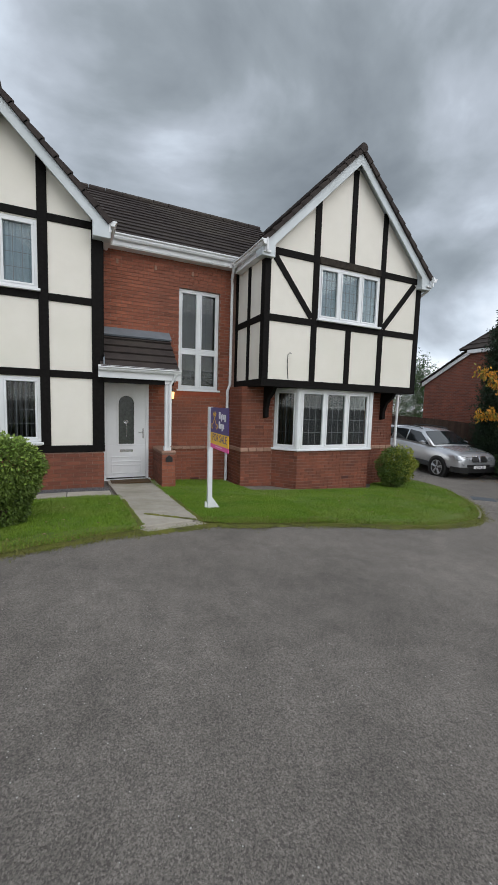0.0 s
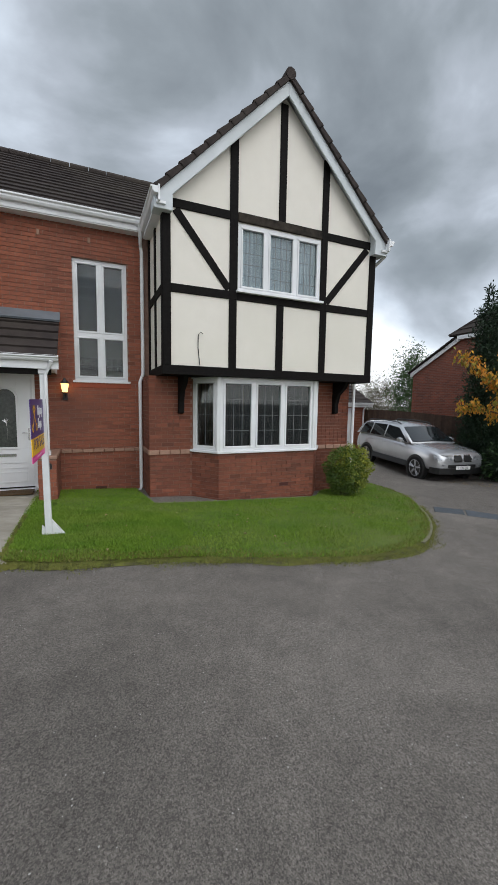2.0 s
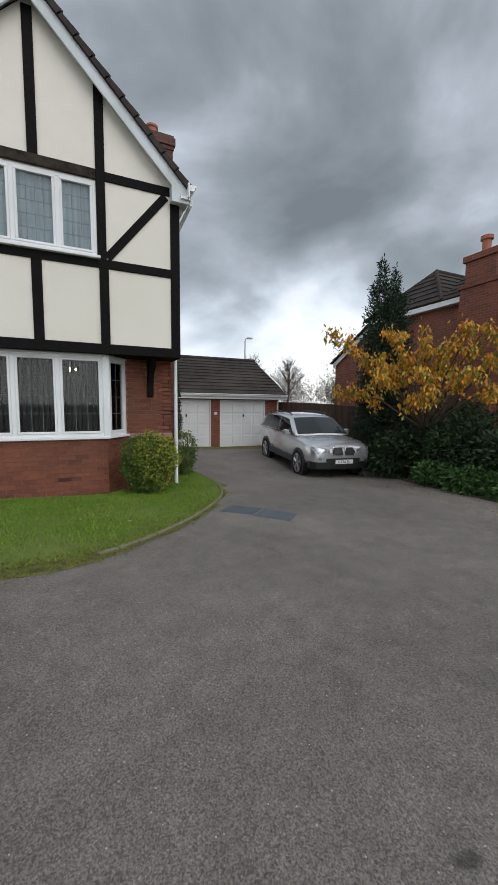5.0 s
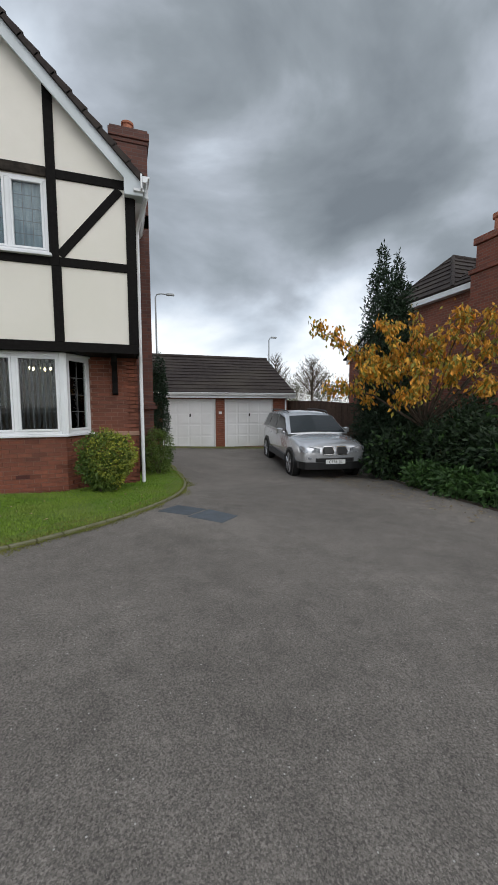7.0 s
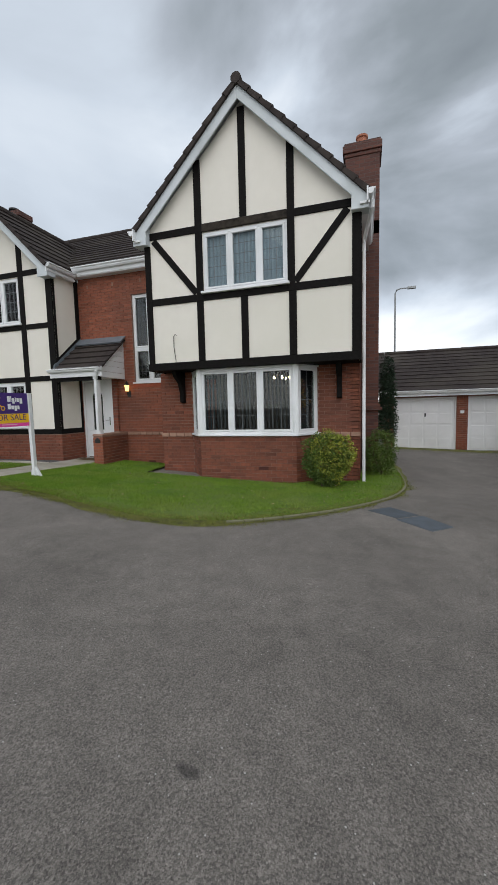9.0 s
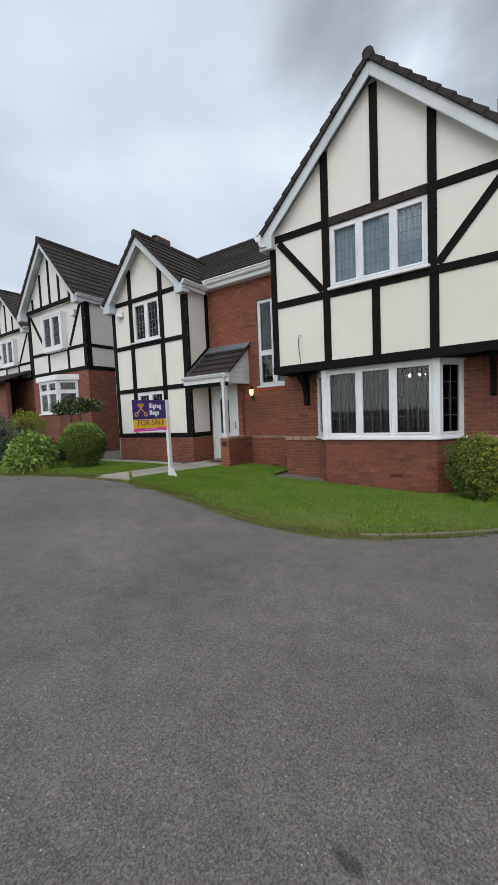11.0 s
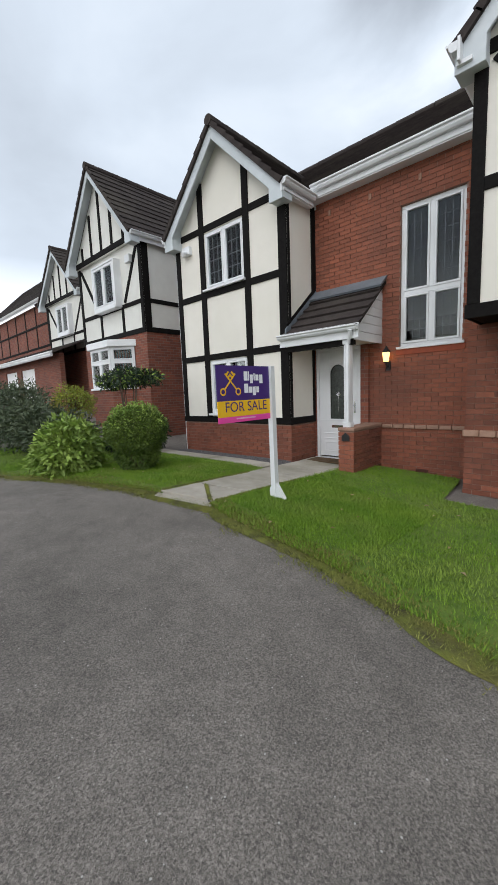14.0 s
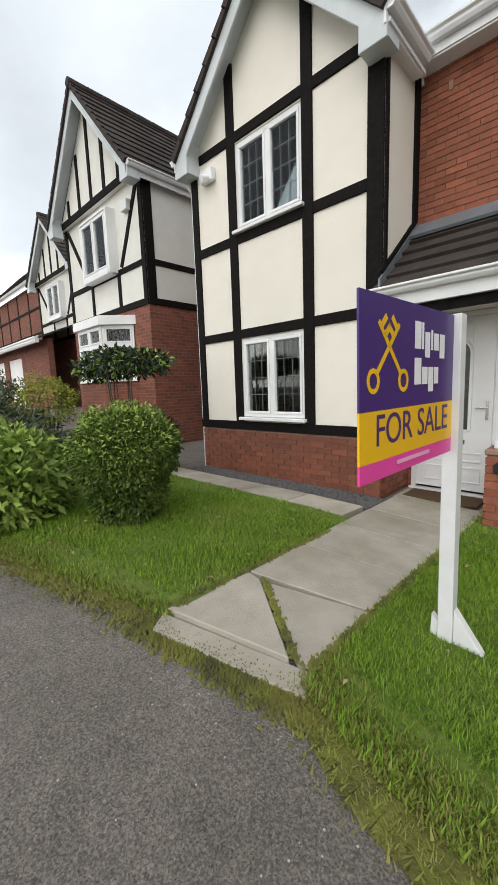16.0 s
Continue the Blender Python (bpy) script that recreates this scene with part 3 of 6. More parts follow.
FRONT_L = spline([(-5.2, 3.3), (-3.6, 3.55), (-1.95, 4.12), (-1.1, 4.45), (-0.2, 4.62), (0.57, 4.86)], 6)


def back_r(p):
    x, y = p
    if x < 3.2: return Vector((max(x - 0.04, 1.2), 8.72))
    if y < 5.0 or x < 7.5: return Vector((min(x, 7.6), 7.3 + 0.7 * ease(6.3, 7.2, x)))
    return Vector((7.72, max(8.0, y)))


def back_l(p):
    x, y = p
    return Vector((min(x, 0.50), 7.05))


def inside(poly, x, y):
    c = False
    for (x0, y0), (x1, y1) in zip(poly, poly[1:] + poly[:1]):
        if (y0 > y) != (y1 > y) and x < (x1 - x0) * (y - y0) / (y1 - y0) + x0: c = not c
    return c


def lawn(front, back, label):
    b = Build(); n = 14
    cols = []
    for p in front:
        q = back(p); col = []
        for k in range(n + 1):
            t = k / n
            r = p.lerp(q, t); lift = 0.045 if k else -0.02
            col.append((r.x, r.y, gz(r.x, r.y) + lift + (0.012 * noise.noise((r.x * 1.5, r.y * 1.5, 0)) if k else 0)))
            if k == 0: col.append((p.lerp(q, 0.025).x, p.lerp(q, 0.025).y, gz(*p) + 0.03))
        cols.append(col)
    m = n + 2
    for c in cols: b.v += c
    for i in range(len(cols) - 1):
        for k in range(m - 1):
            q = i * m + k
            b.f.append((q, q + m, q + m + 1, q + 1)); b.t.append(0.0)
    ob = b.done("lawn", SOIL, smooth=True)
    tagged(ob, label, "lawn", kind="structure")
    return ob, [tuple(p) for p in front] + [tuple(back(p)) for p in reversed(front)]


lawn_r, POLY_R = lawn(FRONT_R, back_r, "mown green lawn with mossy yellowing edge before the house")
lawn_l, POLY_L = lawn(FRONT_L, back_l, "small mown lawn beside the slab path")


def blades(poly, count, seed, ob, near, edge_too=True):
    """Grass blades, each one bent triangle pair, thicker near the walk."""
    rng = np.random.RandomState(seed)
    xs, ys = [p[0] for p in poly], [p[1] for p in poly]
    verts, faces, tints = [], [], []
    dverts, dfaces, dtints = [], [], []
    front = FRONT_R if near == "r" else FRONT_L
    made = 0
    while made < count:
        x, y = rng.uniform(min(xs), max(xs)), rng.uniform(min(ys), max(ys))
        if y > 9.5 and rng.rand() < 0.7: continue
        if not inside(poly, x, y): continue
        made += 1
        edge = min((p.x - x) ** 2 + (p.y - y) ** 2 for p in front[::2]) ** 0.5
        dry = edge < 0.28 + 0.2 * noise.noise((x * 1.3, y * 1.3, 4)) and rng.rand() < 0.75
        h = rng.uniform(0.016, 0.044) * (0.6 if dry else 1.0)
        t, lean = rng.uniform(0, 6.283), rng.uniform(0.2, 1.1) * h
        w = rng.uniform(0.0028, 0.0060)
        z = gz(x, y) + 0.035
        cx, sx = math.cos(t), math.sin(t)
        V, F, T = (dverts, dfaces, dtints) if dry else (verts, faces, tints)
        i = len(V)
        V += [(x - sx * w, y + cx * w, z), (x + sx * w, y - cx * w, z), (x + cx * lean, y + sx * lean, z + h)]
        F.append((i, i + 1, i + 2)); T.append(rng.uniform(-0.35, 0.35))
    for _ in range((14000 if near == "r" else 7000) if edge_too else 0):
        k = rng.randint(0, len(front) - 1)
        if near == "r" and k > 74: continue
        p, q = front[k], front[k + 1]; r_ = p.lerp(q, rng.rand()); d = (q - p).normalized(); o = abs(rng.normal()) * 0.075 * (1 + noise.noise((r_.x * 2, r_.y * 2, 7)))
        x, y = r_.x + d.y * (o - 0.03), r_.y - d.x * (o - 0.03)
        z, h, t = gz(x, y) + 0.004, rng.uniform(0.012, 0.04), rng.uniform(0, 6.283); w = rng.uniform(0.003, 0.006)
        i = len(dverts)
        dverts.extend([(x - math.sin(t) * w, y + math.cos(t) * w, z), (x + math.sin(t) * w, y - math.cos(t) * w, z), (x + math.cos(t) * h, y + math.sin(t) * h, z + h * 0.8)])
        dfaces.append((i, i + 1, i + 2)); dtints.append(rng.uniform(-0.4, 0.2))
    for V, F, T, m, nm in ((verts, faces, tints, GRASS, "grass"), (dverts, dfaces, dtints, DRYGRASS, "dry_grass")):
        if not F: continue
        b = Build(); b.v, b.f, b.t = V, F, T
        me = b.mesh(nm, m); o = new(nm, me); adopt(o, ob); tagged(o, kind="stuff")


# moss and dirt band where turf meets asphalt
def verge_band(front, name):
    b = Build(); rng = random.Random(5)
    for i in range(len(front) - 1):
        p, q = front[i], front[i + 1]
        d = (q - p).normalized(); n = Vector((d.y, -d.x))
        w0, w1 = [0.04 + 0.09 * abs(noise.noise((r.x * 1.1, r.y * 1.1, 2))) * 2.2 for r in (p, q)]
        pts = [p - n * 0.05, q - n * 0.05, q + n * w1, p + n * w0]
        b.face([(r.x, r.y, gz(r.x, r.y) + (0.022 if k < 2 else 0.004)) for k, r in enumerate(pts)])
    return tagged(b.done(name, MOSS, smooth=True), "yellow-green moss along the edge of the asphalt", "moss", kind="structure")


verge_band(FRONT_R, "moss_edge"); verge_band(FRONT_L, "moss_edge")
# thin edging stones on the curve
eb = thing("kerb_edging", (6.5, 4.5, gz(6.5, 4.5)), "low worn concrete edging stones round the curved lawn", "kerb", kind="structure")
for i in range(46, 80, 2):
    if i + 2 >= len(FRONT_R): break
    p, q = FRONT_R[i], FRONT_R[i + 2]; d = (q - p).normalized(); n = Vector((d.y, -d.x)); q = q - d * 0.012
    b = Build()
    lo = [(r.x, r.y, gz(r.x, r.y) - 0.05) for r in (p + n * 0.035, q + n * 0.035, q - n * 0.02, p - n * 0.02)]
    b.hexa(lo + [(x, y, z + 0.085) for x, y, z in lo]); b.done("edging_stone", EDGING, eb, bevel=0.006)

# slab path
path = thing("garden_path", (0.9, 6.5, gz(0.9, 6.5)), "weathered concrete slab path to the front door", "path", kind="structure")


def slab(pts, parent, lift=0.05, material=None, name="slab", thick=0.06):
    b = Build(); lo = [(x, y, gz(x, y) + lift - thick) for x, y in pts]
    b.hexa(lo + [(x, y, z + thick) for x, y, z in lo]); return b.done(name, material or SLAB, parent, bevel=0.006)


L0, R0 = [(0.52, 4.90), (0.54, 5.55), (0.50, 6.2), (0.46, 6.85), (0.44, 7.5), (0.42, 8.15)], [(1.34, 5.12), (1.34, 5.72), (1.33, 6.3), (1.33, 6.9), (1.33, 7.5), (1.34, 8.15)]
for i in range(5):
    a, b_, c, d = L0[i], R0[i], R0[i + 1], L0[i + 1]
    if i == 0:
        m0, m1 = (1.27, 5.09), (0.68, 5.53)
        slab([a, (m0[0] - .025, m0[1] - .01), (m1[0] - .02, m1[1] - .01), (d[0], d[1] - .01)], path); slab([(m0[0] + .02, m0[1]), b_, (c[0], c[1] - .01), (m1[0] + .02, m1[1] - .01)], path)
    else: slab([a, b_, (c[0], c[1] - .012), (d[0], d[1] - .012)], path)
slab([(0.40, 8.16), (1.42, 8.16), (1.42, 8.62), (0.40, 8.62)], path)
slab([(0.58, 4.76), (1.42, 4.97), (1.335, 5.105), (0.50, 4.885)], path, lift=0.022)
for i in range(5):
    x1 = 0.36 - i * 0.72
    slab([(x1 - 0.705, 7.06), (x1, 7.06), (x1, 7.50), (x1 - 0.705, 7.50)], path)
mb = Build(); rng = random.Random(3)
for (ax, ay), (cx, cy) in (((1.28, 5.08), (0.68, 5.53)),):
    for i in range(260):
        t = rng.random(); x, y = ax + (cx - ax) * t + rng.gauss(0, 0.018), ay + (cy - ay) * t
        z = gz(x, y) + 0.045; s = rng.uniform(0.008, 0.02)
        mb.face([(x - s, y, z), (x + s, y + s * 0.3, z), (x + rng.uniform(-s, s), y + s, z + 0.018)])
# moss grown over the foot of the path and along its sides
for (ax, ay), (cx, cy), n_, w_ in (((0.45, 4.74), (1.50, 4.93), 2600, 0.05), ((0.53, 4.92), (0.50, 6.6), 700, 0.012), ((1.35, 5.1), (1.34, 6.8), 700, 0.012)):
    for i in range(n_):
        t = rng.random(); x, y = ax + (cx - ax) * t + rng.gauss(0, 0.012), ay + (cy - ay) * t + rng.gauss(0, w_)
        z = gz(x, y) + (0.006 if w_ > 0.02 else 0.047); s = rng.uniform(0.006, 0.018)
        mb.face([(x - s, y, z), (x + s, y + s * 0.3, z), (x + rng.uniform(-s, s), y + s, z + rng.uniform(0.008, 0.024))])
mb.done("moss_tuft", MOSS, path, kind="stuff")
gv = Build(); rng = random.Random(9)
for i in range(5200):
    x, y = rng.uniform(-3.0, 0.38), rng.uniform(7.52, 8.03)
    s = rng.uniform(0.008, 0.02); z = gz(x, y) + 0.012
    a = rng.uniform(0, 6.28)
    pts = [Vector((x + s * math.cos(a + k * 2.094), y + s * math.sin(a + k * 2.094), z)) for k in range(3)]
    top = (x, y, z + s)
    t = rng.uniform(-0.5, 0.6)
    for k in range(3): gv.face([pts[k], pts[(k + 1) % 3], top], t)
gv.face([(-3.0, 7.52, gz(-3, 7.5) + 0.014), (0.38, 7.52, gz(.38, 7.5) + .014), (0.38, 8.04, gz(.38, 8) + .014), (-3.0, 8.04, gz(-3, 8) + .014)], -0.1)
tagged(gv.done("gravel_strip", GRAVEL), "dark grey gravel strip along the wall base", "gravel", kind="stuff")
for pts in ([(7.92, 5.66), (8.30, 5.34), (8.60, 5.62), (8.24, 5.96)], [(8.28, 5.28), (8.66, 4.90), (8.95, 5.18), (8.64, 5.60)]):
    tagged(slab(pts, None, lift=0.008, material=SLATE, name="drain_cover", thick=0.05), "dark slate-grey drain cover slab in the drive", "drain cover", "drain covers", kind="structure")
for i in (0,):
    b = Build(); s = sheet("m", 8.9, 14.0, 14.3, 14.95, 0.3, MOSS, 0.01)
    tagged(s.done("moss_strip", MOSS, smooth=True), "mossy strip before the garage doors", "moss", kind="structure")

# ---- the house ----
house = thing("house", (2.4, 8.9, -0.4), "detached mock-Tudor house of red brick with cream render and black timbers", "house")
PR = Plane((0, 7.42, 0), (1, 0, 0), (0, -1, 0))      # jettied gable
PB = Plane((0, 8.10, 0), (1, 0, 0), (0, -1, 0))      # brick under the jetty
PM = Plane((0, 8.94, 0), (1, 0, 0), (0, -1, 0))      # wall between the gables
PL = Plane((0, 8.04, 0), (1, 0, 0), (0, -1, 0))      # smaller gable
PRL = Plane((3.40, 8.94, 0), (0, -1, 0), (-1, 0, 0))  # jetty's west side
PRR = Plane((7.79, 7.42, 0), (0, 1, 0), (1, 0, 0))    # jetty's east side
PLR = Plane((0.29, 8.04, 0), (0, 1, 0), (1, 0, 0))    # smaller gable's east side
PLL = Plane((-2.94, 13.1, 0), (0, -1, 0), (-1, 0, 0))

# jettied gable
UW = (4.72, 6.46, 3.46, 4.62)
wall(PR, 3.40, 7.79, 1.97, 4.75, 0.2, CREAM, house, [UW])
b = Build(); b.prism([(3.40, 7.42, 4.75), (7.79, 7.42, 4.75), (5.6, 7.42, 6.93)], (0, 0.2, 0)); b.done("wall", CREAM, house)
wall(PRL, 0.0, 1.32, 1.97, 4.75, 0.2, CREAM, house)
wall(PRR, 0.2, 0.68, 1.97, 4.75, 0.2, CREAM, house)
s = Build(); s.box(3.42, 7.77, 7.44, 8.10, 1.93, 1.968); s.done("soffit", TIMBER, house)
for u0, u1, z0, z1 in ((3.38, 3.515, 2.08, 4.86), (7.65, 7.80, 2.08, 4.86), (3.515, 4.56, 4.64, 4.78), (6.60, 7.65, 4.64, 4.78),
                       (3.515, 4.56, 3.29, 3.43), (4.71, 6.46, 3.29, 3.43), (6.60, 7.65, 3.29, 3.43), (3.36, 7.81, 1.92, 2.08),
                       (4.56, 4.71, 3.29, 6.02), (6.46, 6.60, 3.29, 6.08), (5.52, 5.66, 4.78, 6.80),
                       (4.555, 4.70, 2.08, 3.29), (5.51, 5.655, 2.08, 3.29), (6.48, 6.625, 2.08, 3.29)):
    beam(PR, u0, u1, z0, z1, house)
b = Build(); PR.box(b, 4.71, 6.46, 4.63, 4.79, -0.004, 0.04); b.done("beam", WORN, house, bevel=0.012)
brace(PR, (3.60, 4.62), (4.55, 3.46), 0.13, house); brace(PR, (7.57, 4.62), (6.61, 3.46), 0.13, house)
for u0, u1, z0, z1 in ((1.38, 1.52, 2.08, 4.8), (0.0, 0.12, 2.08, 4.8), (0.70, 0.82, 2.08, 4.8), (0.0, 1.52, 1.92, 2.08), (0.12, 0.70, 3.29, 3.43), (0.82, 1.38, 3.29, 3.43)):
    beam(PRL, u0, u1, z0, z1, house)
for u0, u1, z0, z1 in ((0.0, 0.14, 2.08, 4.8), (0.56, 0.68, 2.08, 4.8), (0.0, 0.68, 1.92, 2.08), (0.14, 0.56, 3.29, 3.43)): beam(PRR, u0, u1, z0, z1, house)
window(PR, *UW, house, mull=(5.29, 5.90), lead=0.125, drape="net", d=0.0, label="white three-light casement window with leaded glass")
for x in (3.78, 7.33):
    b = Build(); b.prism([(x, 8.10, 1.93), (x, 7.62, 1.93), (x, 7.70, 1.80), (x, 7.90, 1.66), (x, 7.98, 1.45), (x, 7.98, 1.25), (x, 8.10, 1.22)], (0.10, 0, 0)); b.done("bracket", TIMBER, house, bevel=0.006)

# brick under the jetty, with the bay
BAY = (4.10, 6.90, 0.50, 1.93)
wall(PB, 3.25, 7.79, -1.0, 1.93, 0.22, MORTAR, house, [BAY])
wb = wall(PB, 3.25, 3.26, -1.0, -0.99, 0.1, MORTAR, house)
bricks(PB, 3.25, 7.79, -0.75, 1.93, wb, [(4.06, 6.94, -0.8, 1.95)])
A, B_, C, D = Vector((4.06, 8.10, 0)), Vector((4.45, 7.60, 0)), Vector((6.55, 7.60, 0)), Vector((6.94, 8.10, 0))
bay = Build()
bay.prism([A.xy.to_3d() + Vector((0, 0, -1)), B_ + Vector((0, 0, -1)), C + Vector((0, 0, -1)), D + Vector((0, 0, -1))], (0, 0, 1.5)); bw = bay.done("bay_wall", MORTAR, house)
for p, q in ((A, B_), (B_, C), (C, D)):
    d = (q - p).normalized(); P = Plane(p, d, (d.y, -d.x, 0)); bricks(P, 0.0, (q - p).length, -0.75, 0.48, bw, singles=30)
    W = (q - p).length
    P2 = Plane(p + Vector((-d.y, d.x, 0)) * 0.02, d, (d.y, -d.x, 0))
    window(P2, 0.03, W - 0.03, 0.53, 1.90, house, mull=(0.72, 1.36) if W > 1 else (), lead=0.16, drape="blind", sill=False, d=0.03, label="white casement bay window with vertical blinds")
for p in (B_, C):
    b = Build(); b.tube([p + Vector((0, 0.02, 0.5)), p + Vector((0, 0.02, 1.92))], 0.075, 8); b.done("corner_post", WHITE, house)
for z0, z1, g, m in ((0.485, 0.53, 0.07, WHITE), (1.895, 1.93, 0.02, WHITE)):
    b = Build(); b.prism([(A.x - g, 8.10, z0), (B_.x - g * 0.6, B_.y - g, z0), (C.x + g * 0.6, C.y - g, z0), (D.x + g, 8.10, z0)], (0, 0, z1 - z0)); b.done("sill", m, house, bevel=0.008)
for u0, u1 in ((3.23, 4.02), (6.98, 7.81)):
    b = Build(); n = 4
    for i in range(n): PB.box(b, u0 + (u1 - u0) * i / n, u0 + (u1 - u0) * (i + 1) / n - 0.01, 0.44, 0.53, 0.0, 0.04, random.uniform(-.5, .5))
    b.done("string_course", STONE, house, bevel=0.008)
PBF = Plane((0, 7.60, 0), (1, 0, 0), (0, -1, 0))


def air_brick(P, u, z):
    b = Build(); P.box(b, u, u + 0.21, z, z + 0.065, 0.008, 0.014)
    for i in range(6): P.box(b, u + 0.015 + i * 0.032, u + 0.03 + i * 0.032, z + 0.012, z + 0.053, 0.014, 0.019)
    b.done("air_brick", mat("vent", (0.07, 0.02, 0.014), 0.9), house)


air_brick(PBF, 5.75, -0.225)
# east and rear walls
wall(Plane((7.79, 8.10, 0), (0, 1, 0), (1, 0, 0)), 0.0, 5.0, -1.2, 4.75, 0.2, BRICK_FAR, house)
wall(Plane((0, 13.1, 0), (-1, 0, 0), (0, 1, 0)), -7.59, 2.74, -1.2, 4.80, 0.2, BRICK_FAR, house)
wall(PLL, 0.0, 4.86, -0.6, 4.75, 0.2, BRICK_FAR, house)
wall(Plane((3.25, 8.94, 0), (0, -1, 0), (-1, 0, 0)), -0.02, 0.62, -1.0, 1.93, 0.22, MORTAR, house)
bricks(Plane((3.25, 8.94, 0), (0, -1, 0), (-1, 0, 0)), 0.0, 0.84, -0.75, 1.93, wb)
b = Build(); Plane((3.25, 8.94, 0), (0, -1, 0), (-1, 0, 0)).box(b, 0.04, 0.86, 0.44, 0.53, 0.0, 0.035); b.done("string_course", STONE, house, bevel=0.008)
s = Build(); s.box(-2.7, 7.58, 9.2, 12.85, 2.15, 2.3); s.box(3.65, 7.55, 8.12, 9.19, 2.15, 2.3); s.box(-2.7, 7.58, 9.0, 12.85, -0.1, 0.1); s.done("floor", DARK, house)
s = Build(); s.box(3.3, 7.5, 11.5, 11.6, 0.1, 4.7); s.box(-2.7, 3.2, 10.5, 10.6, 0.1, 4.7); s.done("partition", mat("papered_wall", (0.22, 0.19, 0.16), 0.9, (0.16, 0.14, 0.12), 2), house)

# wall between the gables
MW, DOOR = (1.98, 2.96, 1.84, 4.12), (0.34, 1.30, -0.7, 1.95)
mid = wall(PM, 0.29, 3.40, -0.9, 4.75, 0.22, MORTAR, house, [MW, DOOR])
window(PM, *MW, house, mull=(2.47,), trans=(2.72,), lead=0.115, drape="none", label="tall white four-light stair window with leaded glass")
b = Build(); PM.box(b, 1.93, 3.01, 1.70, 1.80, 0.0, 0.022); b.done("brick_sill", mat("orange_brick", (0.34, 0.08, 0.035), 0.85, (0.26, 0.06, 0.03), 12), house, bevel=0.005)
b = Build(); n = 8
for i in range(n): PM.box(b, 1.70 + 1.55 * i / n, 1.70 + 1.55 * (i + 1) / n - 0.008, 0.43, 0.50, 0.0, 0.04, random.uniform(-.5, .5))
b.done("string_course", STONE, house, bevel=0.008)
air_brick(PM, 2.3, -0.33)
for u in (0.62, 1.42, 2.26):
    b = Build(); PM.box(b, u, u + 0.05, 4.40, 4.50, 0.005, 0.022); b.done("wall_tie_plate", STONE, house, bevel=0.004)

# front door
door = Build()
PD = Plane((-0.06, 8.86, 0), (1, 0, 0), (0, -1, 0))
for q in ((0.40, 0.46, -0.20, 1.95), (1.30, 1.36, -0.20, 1.95), (0.46, 1.30, 1.89, 1.95)): PD.box(door, *q, -0.07, 0.0)
df = door.done("door_frame", WHITE, house, bevel=0.006)
leaf = Build()
PD.box(leaf, 0.462, 1.298, -0.17, 0.56, -0.05, -0.015); PD.box(leaf, 0.462, 0.70, 0.56, 1.888, -0.05, -0.015); PD.box(leaf, 1.06, 1.298, 0.56, 1.888, -0.05, -0.015); PD.box(leaf, 0.70, 1.06, 1.66, 1.888, -0.05, -0.015)
dl = leaf.done("door", WHITE, house, bevel=0.004)
tagged(dl, "closed white panelled front door with an arched leaded light")
# arched light: moulding ring, corner fillers, glass, flower leading
cxx, r = 0.88, 0.18
ring = Build(); arch = [(cxx - r, 0.56), *[(cxx - r * math.cos(t), 1.47 + r * math.sin(t)) for t in [math.pi * k / 14 for k in range(15)]], (cxx + r, 0.56)]
for (u0, z0), (u1, z1) in zip(arch, arch[1:] + arch[:1]):
    d = Vector((u1 - u0, z1 - z0)).normalized(); n2 = Vector((-d.y, d.x)) * 0.018
    ring.prism([PD.p(u0 + n2.x, z0 + n2.y, -0.02), PD.p(u1 + n2.x, z1 + n2.y, -0.02), PD.p(u1 - n2.x, z1 - n2.y, -0.02), PD.p(u0 - n2.x, z0 - n2.y, -0.02)], PD.n * 0.022)
ring.done("moulding", WHITE, dl, bevel=0.003)
fil = Build()
for s_ in (-1, 1):
    pts = [(cxx + s_ * r, 1.47), (cxx + s_ * r, 1.66), (cxx, 1.66)] + [(cxx + s_ * r * math.sin(t), 1.47 + r * math.cos(t)) for t in [math.pi / 2 * k / 8 for k in range(9)]]
    fil.prism([PD.p(u, z, -0.045) for u, z in pts], PD.n * 0.028)
fil.done("panel", WHITE, dl)
g = Build(); PD.box(g, cxx - r, cxx + r, 0.56, 1.66, -0.044, -0.038); g.done("pane", mat("obscure_glass", (0.03, 0.035, 0.03), 0.12, (0.06, 0.07, 0.06), 25, bump=0.3, bscale=90), dl)
fl = Build()
for k in range(5):
    t = math.pi / 2 + (k - 2) * 0.5
    fl.tube([PD.p(cxx, 1.02, -0.034), PD.p(cxx + 0.07 * math.cos(t), 1.02 + 0.09 * math.sin(t), -0.034)], 0.007, 5)
fl.tube([PD.p(cxx, 0.72, -0.034), PD.p(cxx + 0.01, 0.9, -0.034), PD.p(cxx, 1.02, -0.034)], 0.004, 5)
fl.done("leading", METAL, dl)
mo = Build()
for z0, z1 in ((-0.08, 0.12), (0.18, 0.30)):
    for q in ((0.56, 1.20, z0, z0 + 0.02), (0.56, 1.20, z1 - 0.02, z1), (0.56, 0.58, z0 + 0.02, z1 - 0.02), (1.18, 1.20, z0 + 0.02, z1 - 0.02)): PD.box(mo, *q, -0.015, -0.004)
mo.done("moulding", WHITE, dl, bevel=0.003)
lb = Build(); PD.box(lb, 0.74, 1.02, 0.40, 0.455, -0.015, -0.004); lb.done("letter_plate", METAL, dl, bevel=0.004)
